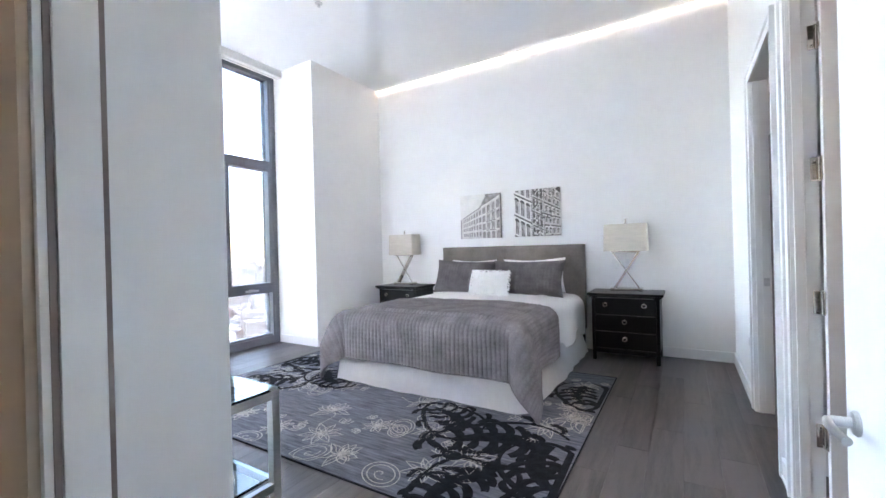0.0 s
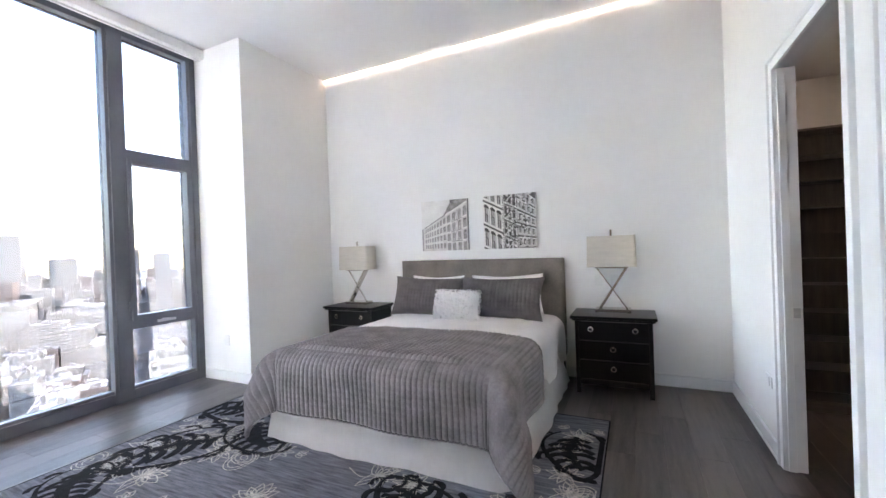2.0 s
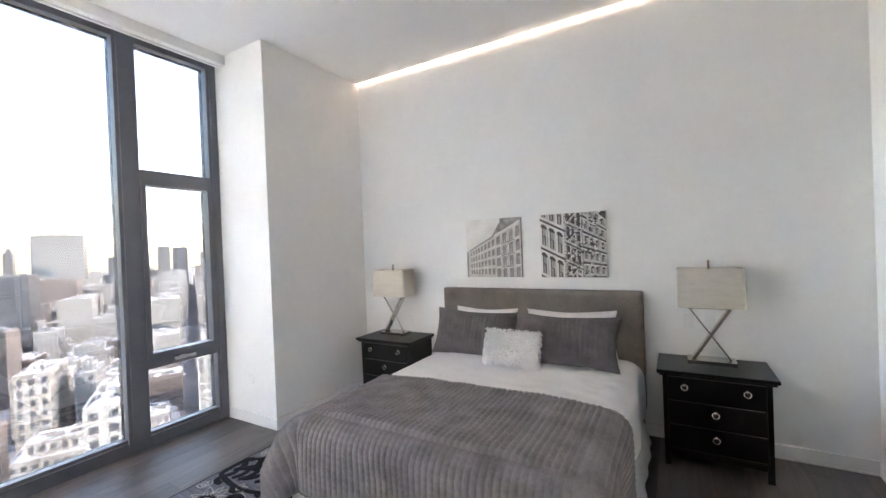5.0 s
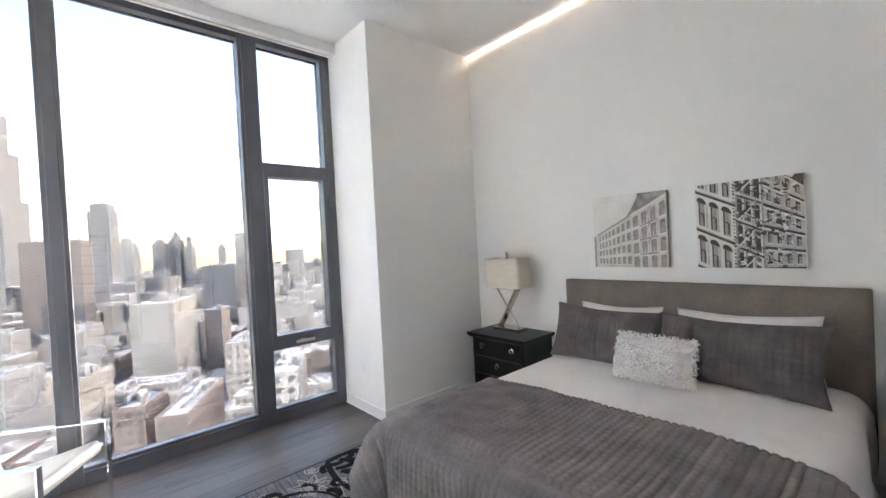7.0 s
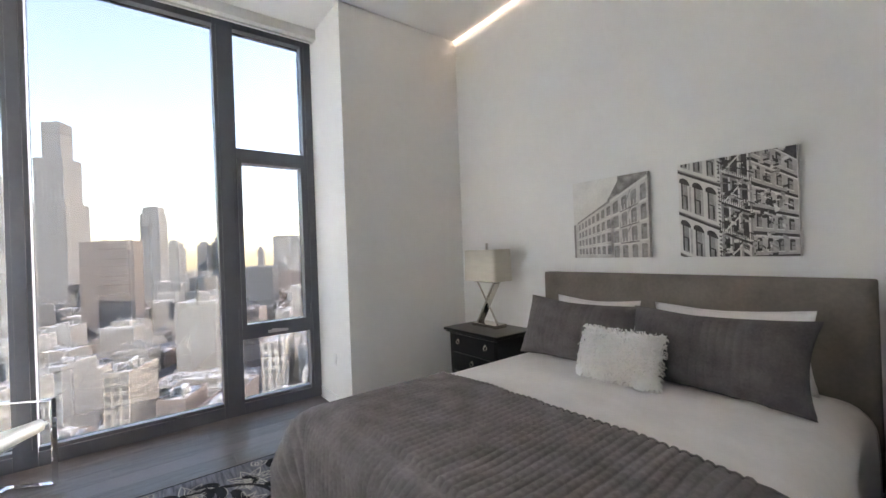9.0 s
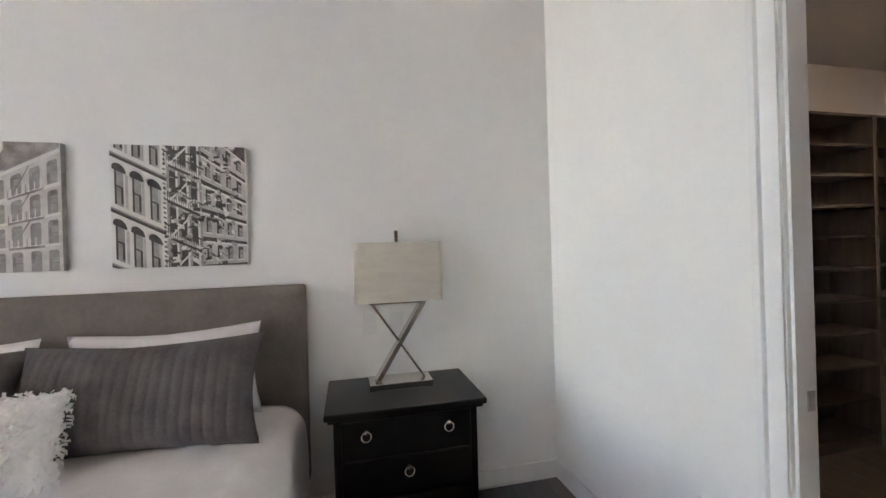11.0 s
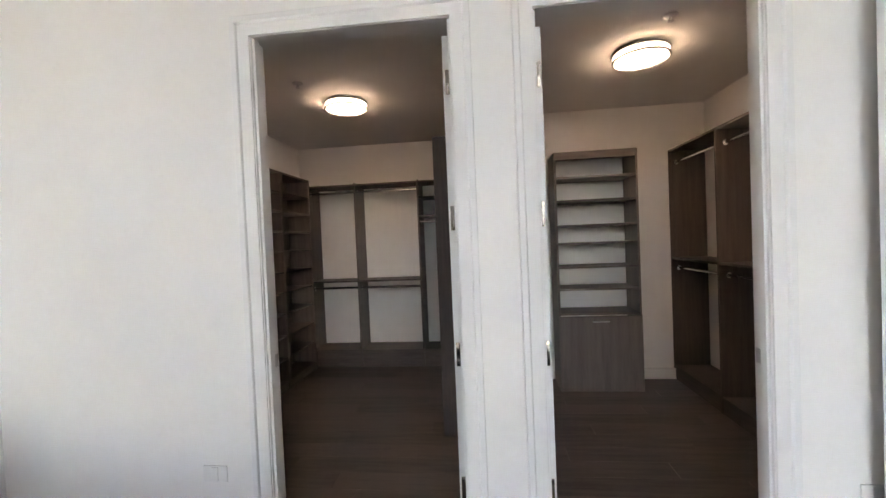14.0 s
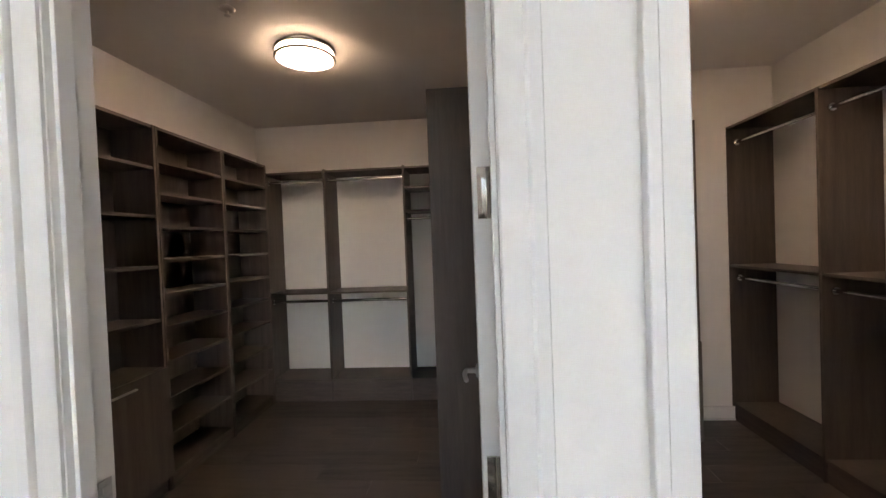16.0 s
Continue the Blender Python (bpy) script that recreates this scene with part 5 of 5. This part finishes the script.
part("casing", boxes((-0.55, 0.55, -0.03, 0.035, 0.115, 0.765), (-0.45, 0.45, -0.075, -0.03, 0.18, 0.62), bevel=0.008), M_TV, tv, "black plastic casing")
part("screen", boxes((-0.53, 0.53, 0.0355, 0.037, 0.145, 0.745)), M_TV, tv, "dark switched-off screen")

# ---- wall fittings ----
def plate(name, m, w, h, label, category, kind_of, group=""):
    """Wall plate: local x across, z up, -y out of the wall."""
    p = base(name, m, label, category, group)
    part("plate", boxes((-w / 2, w / 2, -0.006, 0.0, -h / 2, h / 2), bevel=0.002), M_PLASTIC, p)
    if kind_of == "outlet":
        for z in (-0.02, 0.02):
            part("socket", boxes((-0.016, 0.016, -0.008, -0.005, z - 0.014, z + 0.014), (-0.008, -0.005, -0.0085, -0.0075, z - 0.006, z + 0.006), (0.005, 0.008, -0.0085, -0.0075, z - 0.006, z + 0.006), bevel=0.0008), M_PLASTIC, p)
    else:
        part("rocker", boxes((-0.016, 0.016, -0.010, -0.005, -0.032, 0.032), bevel=0.0015), M_PLASTIC, p)
    return p


plate("switch_plate", pose(-1.135, 4.999, 1.03), 0.075, 0.118, "white switch plate behind the table lamp", "switch", "switch", "bedside wall plates")
plate("outlet_plate", pose(-0.985, 4.999, 1.03), 0.075, 0.118, "white outlet plate behind the table lamp", "outlet", "outlet", "bedside wall plates")
plate("outlet_plate", pose(-0.001, 3.88, 0.46, 0, 0, -90), 0.118, 0.075, "white outlet plate low on the closet wall", "outlet", "switch")
plate("outlet_plate", pose(-0.001, 1.13, 0.44, 0, 0, -90), 0.118, 0.075, "white outlet plate low beside the closet", "outlet", "switch")
plate("outlet_plate", pose(-5.02, 3.619, 0.46), 0.072, 0.115, "white outlet plate on the column side", "outlet", "outlet")
plate("outlet_plate", pose(-4.72, YS + 0.001, 0.37, 0, 0, 180), 0.072, 0.115, "white outlet plate beside the door", "outlet", "outlet")
vent = base("wall_vent", pose(-5.12, YS, 1.965), "white framed grey louvred wall vent beside the window", "vent")
part("frame", boxes((-0.2, 0.2, 0.0005, 0.012, -0.12, -0.095), (-0.2, 0.2, 0.0005, 0.012, 0.095, 0.12), (-0.2, -0.175, 0.0005, 0.012, -0.095, 0.095), (0.175, 0.2, 0.0005, 0.012, -0.095, 0.095), bevel=0.002), M_TRIM, vent)
part("backing", boxes((-0.175, 0.175, 0.0005, 0.003, -0.095, 0.095)), M_GREYPANEL, vent)
for k in range(12):
    x = -0.16 + k * 0.029
    part("slat", bar(bmesh.new(), (x, 0.006, -0.094), (x, 0.006, 0.094), 0.006, 0.016, up=(0.6, 1, 0)), M_GREYPANEL, vent)
ap = base("access_panel", pose(-5.08, YS, 0.82), "white access panel with raised frame and chrome knob", "access panel")
part("panel", boxes((-0.27, 0.27, 0.0005, 0.008, -0.68, 0.68), bevel=0.002), M_DOOR, ap)
part("frame", boxes((-0.31, 0.31, 0.0005, 0.02, 0.68, 0.72), (-0.31, 0.31, 0.0005, 0.02, -0.72, -0.68), (-0.31, -0.27, 0.0005, 0.02, -0.68, 0.68), (0.27, 0.31, 0.0005, 0.02, -0.68, 0.68), bevel=0.003), M_TRIM, ap)
bm = boxes((-0.10, -0.03, 0.008, 0.013, 0.22, 0.31), bevel=0.002)
lathe(bm, [(0.001, 0.013), (0.02, 0.013), (0.032, 0.035), (0.034, 0.05), (0.026, 0.062), (0.001, 0.064)], 24, Matrix.Translation((-0.065, 0, 0.265)) @ pose(0, 0, 0, -90))
part("knob", bm, M_CHROME, ap, "round chrome knob", smooth=45)

# ---- city outside ----
M_GROUND = mat("winter_city_ground", (0.30, 0.30, 0.31), 0.9, vary=0.3, scale=0.03, dark=(0.10, 0.10, 0.105))
M_ROAD = mat("asphalt_road", (0.10, 0.10, 0.105), 0.85, vary=0.3, scale=0.08)
M_SNOW = mat("snow_dusted_roof", (0.62, 0.63, 0.65), 0.8, vary=0.25, scale=0.12, dark=(0.27, 0.265, 0.265))
M_PLANT = mat("grey_roof_plant", (0.32, 0.31, 0.30), 0.8, vary=0.2, scale=0.2)
M_PANE = mat("dark_facade_glass", (0.11, 0.112, 0.12), 0.4, vary=0.3, scale=0.1, island=0.4, spec=0.3)
FACADES = [mat(n, c, 0.85, vary=0.16, scale=0.05, bump=0.1, bump_scale=2) for n, c in (
    ("beige_limestone_facade", (0.48, 0.45, 0.41)), ("red_brown_brick_facade", (0.29, 0.23, 0.205)), ("grey_concrete_facade", (0.36, 0.355, 0.35)),
    ("tan_brick_facade", (0.42, 0.38, 0.34)), ("dark_steel_facade", (0.16, 0.165, 0.18)), ("pale_concrete_facade", (0.52, 0.50, 0.47)), ("rust_brown_facade", (0.34, 0.28, 0.25)))]
F_BEIGE, F_RED, F_GREY, F_TAN, F_DARK, F_PALE, F_RUST = FACADES
GZ, TURN = -125.0, -28.0
CT, ST = math.cos(radians(TURN)), math.sin(radians(TURN))


def street(u, v):
    """Place on the ground from metres along the avenue below the window (u) and across it to the north (v)."""
    return (-u * CT - v * ST, -u * ST + v * CT)


solid("ground", boxes((-4800, 60, -4500, 4500, GZ - 2, GZ)), M_GROUND, "snow-dusted city ground far below the window", "ground", kind="structure")


def tower(name, m, tiers, facade, storey, bay, label, style="grid", group=""):
    """City building from stacked tiers (w across the view, d along it, z0, z1): windows with sills on the sides that can be seen, parapets, snowy roofs with plant boxes."""
    b = base(name, m, label, "building", group)
    wall, panes, roof, plant = bmesh.new(), bmesh.new(), bmesh.new(), bmesh.new()
    for w, d, z0, z1 in tiers:
        box(wall, -d / 2, d / 2, -w / 2, w / 2, z0, z1)
        for ax, span, off in (("x", d, w / 2), ("y", w, d / 2)):
            nb = max(2, int(span / bay))
            nf = max(1, int((z1 - z0) / storey))
            st = (z1 - z0) / nf
            fw, fh = {"band": (0.97, 0.42), "stripe": (0.46, 0.84), "grid": (0.44, 0.52)}[style]
            if style == "band":
                nb = 1
            bw = span / nb
            for s in (-1, 1):
                for i in range(nb):
                    for k in range(nf):
                        u0 = -span / 2 + bw * (i + (1 - fw) / 2)
                        u1 = u0 + bw * fw
                        q0 = z0 + st * (k + (1 - fh) / 2)
                        q1 = q0 + st * fh
                        o = off * s + 0.12 * s
                        co = ((u0, o, q0), (u1, o, q0), (u1, o, q1), (u0, o, q1)) if ax == "x" else ((o, u0, q0), (o, u1, q0), (o, u1, q1), (o, u0, q1))
                        panes.faces.new([panes.verts.new(c) for c in co])
                if style == "grid" and storey < 5:
                    for k in (1, nf - 1):
                        q = z0 + st * k
                        o0, o1 = sorted((off * s, off * s + 0.5 * s))
                        box(wall, *((-span / 2, span / 2, o0, o1) if ax == "x" else (o0, o1, -span / 2, span / 2)), q - 0.25, q + 0.25)
        box(roof, -d / 2 + 0.8, d / 2 - 0.8, -w / 2 + 0.8, w / 2 - 0.8, z1 - 0.2, z1 + 0.35)
        for a in ((-d / 2, d / 2, -w / 2, -w / 2 + 0.7), (-d / 2, d / 2, w / 2 - 0.7, w / 2), (-d / 2, -d / 2 + 0.7, -w / 2 + 0.7, w / 2 - 0.7), (d / 2 - 0.7, d / 2, -w / 2 + 0.7, w / 2 - 0.7)):
            box(wall, *a, z1, z1 + 1.1)
    w, d, _, z1 = tiers[-1]
    rr = random.Random(int(w * 7 + d * 3))
    for _ in range(7):
        px, py, s = rr.uniform(-0.33, 0.33) * d, rr.uniform(-0.33, 0.33) * w, rr.uniform(0.03, 0.12)
        h = z1 + rr.uniform(1.2, 4.5)
        box(plant, px - s * d, px + s * d, py - s * w * 0.8, py + s * w * 0.8, z1 + 0.3, h)
        box(roof, px - s * d, px + s * d, py - s * w * 0.8, py + s * w * 0.8, h + 0.01, h + 0.3)
    part("wall", wall, facade, b)
    tagged(part("windows", panes, M_PANE, b, "rows of dark windows"), kind="stuff")
    part("roof", roof, M_SNOW, b, "snow-covered flat roof")
    tagged(part("roof_plant", plant, M_PLANT, b, "grey rooftop plant boxes"), kind="stuff")
    return b


taken = []


def at_bearing(name, az, dist, width, depth, tops, facade, storey, bay, label, style="grid", turn=0.0):
    """A building at a bearing north of the window's axis and a distance; tops: heights over the window floor, with the share of the width of each upper tier."""
    x, y = -dist * math.cos(radians(az)), dist * math.sin(radians(az))
    rel = radians(28 - az - turn)
    w = max(0.55 * width, (width - depth * abs(math.sin(rel))) / math.cos(rel))
    tiers, z0 = [], 0.0
    for top, share in tops:
        tiers.append((w * share, depth * share, z0, top - GZ))
        z0 = top - GZ + 0.5
    away = depth / 2
    taken.append((x - away * math.cos(radians(az)), y + away * math.sin(radians(az)), 0.6 * max(w, depth)))
    return tower(name, pose(taken[-1][0], taken[-1][1], GZ, 0, 0, TURN + turn), tiers, facade, storey, bay, label, style)


# the tall ones
at_bearing("skyscraper", -6.1, 1330, 112, 80, ((148, 1.0), (257, 0.78), (346, 0.5)), F_GREY, 13, 8, "very tall stepped skyscraper of dark bundled tubes", "stripe")
at_bearing("skyscraper", -10.1, 1190, 46, 34, ((150, 1.0), (172, 0.72), (181, 0.5)), F_PALE, 9, 6, "pale skyscraper with a stepped narrow crown", "grid")
at_bearing("building", -9.2, 990, 38, 30, ((69, 1.0),), F_GREY, 8, 5, "grey office tower below the tall skyscraper", "grid")
at_bearing("building", -14.6, 880, 54, 40, ((5, 1.0),), F_DARK, 5.0, 3.4, "dark glass office slab tower", "stripe")
at_bearing("building", -16.4, 900, 40, 30, ((8, 1.0),), F_PALE, 5.0, 4.0, "pale concrete office tower with ribbon windows", "band")
at_bearing("building", -10.0, 800, 62, 24, ((19, 1.0),), F_PALE, 5.5, 4.0, "white concrete apartment tower with gridded windows", "grid")
at_bearing("building", -2.0, 830, 80, 26, ((34, 1.0),), F_RUST, 5.5, 4.4, "rust-brown slab tower with vertical window strips", "stripe")
at_bearing("building", 1.8, 1090, 50, 34, ((104, 1.0), (119, 0.8)), F_GREY, 9, 6, "grey tower with a flat stepped top", "stripe")
at_bearing("building", 3.7, 1500, 60, 44, ((38, 1.0), (54, 0.78), (63, 0.45)), F_PALE, 8, 6, "white tower with a domed stepped crown", "stripe")
at_bearing("building", 6.7, 1560, 42, 40, ((48, 1.0), (58, 0.6)), F_GREY, 8, 6, "stone tower of a stepped office cluster", "stripe")
at_bearing("building", 8.3, 1580, 46, 40, ((58, 1.0), (74, 0.6), (84, 0.25)), F_GREY, 8, 6, "stone tower with a pointed stepped crown", "stripe")
at_bearing("building", 9.6, 1570, 34, 36, ((34, 1.0), (66, 0.5)), F_GREY, 8, 6, "stone tower with a slim stepped top", "stripe")
at_bearing("building", 16.6, 1480, 112, 50, ((69, 1.0),), F_PALE, 7.0, 40, "wide pale office slab with ribbon windows", "band")
at_bearing("building", 12.9, 800, 62, 44, ((-17, 1.0),), F_DARK, 5.5, 3.4, "dark steel office slab with narrow windows", "stripe")
at_bearing("building", 16.4, 1050, 70, 50, ((-34, 1.0),), F_RED, 5.0, 4.4, "dark brown brick block with windows", "grid")
at_bearing("building", 13.0, 1700, 26, 26, ((30, 1.0), (40, 0.5)), F_GREY, 8, 6, "hazy grey tower with a narrow top", "stripe")
at_bearing("building", 21.5, 1500, 60, 50, ((6, 1.0),), F_PALE, 7, 6, "pale tower block in the distance", "band")
at_bearing("building", 25.4, 1600, 34, 34, ((34, 1.0),), F_GREY, 8, 6, "slim grey tower in the distance", "stripe")
at_bearing("building", 27.0, 1500, 40, 34, ((28, 1.0),), F_DARK, 8, 6, "dark blue-grey tower in the distance", "stripe")
at_bearing("building", 29.8, 1400, 40, 34, ((12, 1.0),), F_GREY, 8, 6, "grey tower in the distance", "grid")
at_bearing("building", 26.2, 1000, 48, 40, ((-31, 1.0),), F_PALE, 4.6, 4.0, "white apartment block with gridded windows", "grid")
# the middle distance
at_bearing("building", 2.8, 1060, 86, 40, ((-49, 1.0),), F_GREY, 5.0, 5.0, "long grey market hall with flat roof", "band")
at_bearing("building", 6.8, 1100, 70, 40, ((-42, 1.0),), F_TAN, 5.0, 5.0, "long tan brick warehouse building", "grid")
at_bearing("building", 7.0, 470, 56, 60, ((-42, 1.0), (-38, 0.4)), F_BEIGE, 3.6, 3.2, "large beige apartment block with many windows", "grid")
at_bearing("building", -8.6, 560, 42, 34, ((-69, 1.0),), F_PALE, 5.0, 9.0, "plain pale stone block with few windows", "grid")
at_bearing("building", -1.0, 620, 54, 40, ((-78, 1.0), (-72, 0.5)), F_BEIGE, 4.0, 3.6, "beige mid-rise with setback roof", "grid")
at_bearing("building", -15.8, 430, 26, 26, ((-34, 1.0),), F_GREY, 3.4, 2.8, "grey apartment tower with balconies", "grid")
at_bearing("building", 17.8, 740, 42, 40, ((-52, 1.0),), F_BEIGE, 4.0, 3.4, "tan brick tower with a bright side", "grid")
at_bearing("building", 14.1, 800, 36, 36, ((-83, 1.0),), F_PALE, 3.6, 20, "low ribbed office block under snow", "band")
at_bearing("building", 15.6, 640, 26, 30, ((-78, 1.0),), F_PALE, 3.6, 3.4, "white apartment block under snow", "grid")
at_bearing("building", 25.2, 650, 40, 44, ((-55, 1.0),), F_BEIGE, 4.0, 3.4, "cream apartment block beside the avenue", "grid")
# the near ones
at_bearing("building", 15.0, 330, 24, 40, ((-63, 1.0),), F_BEIGE, 6.0, 5.0, "square beige stone block with small upper windows", "grid")
at_bearing("building", 18.6, 340, 16, 34, ((-70, 1.0), (-66, 0.5)), F_GREY, 5.0, 6.0, "grey block with a sunken roof terrace", "grid")
at_bearing("building", 20.3, 200, 17, 40, ((-54, 1.0),), F_PALE, 5.0, 5.0, "white flat-roofed building under snow", "grid")
at_bearing("building", 30.2, 215, 16, 26, ((-44, 1.0), (-40, 0.7)), F_PALE, 4.0, 2.8, "white ornate corner building beside the avenue", "grid")
at_bearing("building", -0.2, 210, 17, 22, ((-44, 1.0),), F_TAN, 3.6, 2.6, "tan brick mid-rise with punched windows", "grid")
at_bearing("building", 4.5, 205, 19, 22, ((-58, 1.0),), F_RED, 3.6, 2.8, "red-brown brick building with snowy roof", "grid")
at_bearing("building", 9.4, 185, 20, 46, ((-59, 1.0),), F_RED, 3.8, 3.0, "brick building with a long snowy roof", "grid")
at_bearing("building", -9.4, 215, 20, 24, ((-44, 1.0),), F_PALE, 3.6, 2.6, "pale brick loft building with gridded windows", "grid")
at_bearing("building", -5.6, 330, 24, 30, ((-60, 1.0),), F_GREY, 4.0, 3.4, "grey stone office block with windows", "grid")
at_bearing("building", 12.2, 520, 26, 34, ((-60, 1.0),), F_RUST, 4.0, 3.4, "rust-brown brick warehouse with snowy roof", "grid")

# low blocks along the street grid
rng = random.Random(77)
kinds = []
for k in range(10):
    w, d, h = rng.uniform(24, 33), rng.uniform(26, 36), (22, 30, 44, 26, 58, 18, 36, 66, 50, 14)[k]
    fac = (F_BEIGE, F_RED, F_TAN, F_PALE, F_GREY, F_RUST, F_PALE, F_TAN, F_BEIGE, F_GREY)[k]
    px, py = street(260 + k * 40, 420)
    tiers = [(w, d, 0, h)] if k % 3 else [(w, d, 0, h - 7), (w * 0.6, d * 0.7, h - 6.5, h)]
    kinds.append((tower("city_block", pose(px, py, GZ, 0, 0, TURN), tiers, fac, 4.2, 3.6, "flat-roofed city building under snow", "grid", "low city buildings"), w, d, h))
spots = []
for i in range(56):
    for j in range(-44, 14):
        u = 130 + i * 36 + (i // 3) * 15
        v = (j + 0.5) * 34 + math.floor(j / 3) * 18 + 9
        x, y = street(u, v)
        r = math.hypot(x, y)
        if r > 2200 or rng.random() < 0.06 or not -26 < math.degrees(math.atan2(y, -x)) < 60:
            continue
        if any(math.hypot(x - a, y - b) < c + 17 for a, b, c in taken):
            continue
        if u < 190 and v > -120 and v < 0:
            continue
        k = rng.choice((0, 1, 3, 5, 9, 0, 3, 6)) if r < 330 else rng.choice((0, 1, 2, 3, 5, 6, 8, 9)) if r < 800 else rng.choice((1, 2, 4, 6, 7, 8, 3))
        spots.append((r, x, y, k, rng.choice((0, 90, 180, 270))))
spots.sort()
for r, x, y, k, a in spots[:280]:
    copy_thing(kinds[k][0], pose(x, y, GZ, 0, 0, TURN + a))
# the rest of the city, too far to pick apart
vs, fs, mi = [], [], []


def quad(co, k):
    fs.append(tuple(range(len(vs), len(vs) + 4)))
    vs.extend(co)
    mi.append(k)


for r, x, y, k, a in spots[280:]:
    _, w, d, h = kinds[k]
    if not a % 180:
        w, d = d, w
    h *= rng.uniform(0.7, 1.35)
    fk = rng.choice((0, 2, 3, 5, 6, 0, 5))
    turned = lambda p, q: (x + p * CT - q * ST, y + p * ST + q * CT)
    c4 = [turned(p, q) for p, q in ((-w / 2, -d / 2), (w / 2, -d / 2), (w / 2, d / 2), (-w / 2, d / 2))]
    quad([(*c, GZ + h) for c in c4], 7)
    nf = int(h / 6)
    for e in range(4):
        p, q = c4[e], c4[(e + 1) % 4]
        L = math.hypot(q[0] - p[0], q[1] - p[1])
        nx_, ny_ = (q[1] - p[1]) / L, -(q[0] - p[0]) / L
        quad(((*p, GZ), (*q, GZ), (*q, GZ + h + 1), (*p, GZ + h + 1)), fk)
        for f in range(nf):
            z0 = GZ + f * h / nf + 1.5
            o = [(c[0] + nx_ * 0.2, c[1] + ny_ * 0.2) for c in (p, q)]
            quad(((*o[0], z0), (*o[1], z0), (*o[1], z0 + 2.2), (*o[0], z0 + 2.2)), 8)
me = bpy.data.meshes.new("far_city")
me.from_pydata(vs, [], fs)
for m_ in (*FACADES, M_SNOW, M_PANE):
    me.materials.append(m_)
me.polygons.foreach_set("material_index", mi)
tagged(new("far_city", me), "distant low city buildings fading to the horizon", "buildings", kind="stuff")
# the avenue below the window and the streets beside it
for k, v in enumerate((0.0, -120.0, -240.0, -360.0, 120.0)):
    bm = boxes((-2200, -90, v - 7, v + 7, GZ + 0.01, GZ + 0.15 + 0.05 * k))
    bm.transform(pose(0, 0, 0, 0, 0, TURN))
    solid("road_%d" % (k + 1), bm, M_ROAD, "grey city street far below", "road", kind="structure")

# ---- floor planks ----
PW, PL = 0.182, 1.24
shared = {}


def plank(x0, x1, y0, y1):
    key = (round(x1 - x0, 3), round(y1 - y0, 3))
    if key not in shared:
        bm = boxes((0.0004, key[0] - 0.0004, 0.0004, key[1] - 0.0004, -0.006, 0.0))
        top = [e for e in bm.edges if all(v.co.z > -0.001 for v in e.verts)]
        bmesh.ops.bevel(bm, geom=top, offset=0.0012, segments=1, affect="EDGES", profile=0.5)
        shared[key] = mesh_of("plank", bm, M_PLANK)
    ob = new("plank", shared[key])
    ob.location = (x0, y0, 0.0)
    ob.parent = floor


col = 0
x = -5.56
while x < CXB:
    x1 = min(x + PW, CXB + 0.02)
    y = -1.98 if -2.2 < x < 0.5 else 0.30
    first_len = PL * (((col * 0.37) % 1.0) * 0.8 + 0.2)
    y1 = y + first_len
    while y < YN:
        plank(x, x1, y, min(y1, YN + 0.02))
        y, y1 = y1, y1 + PL
    x += PW
    col += 1
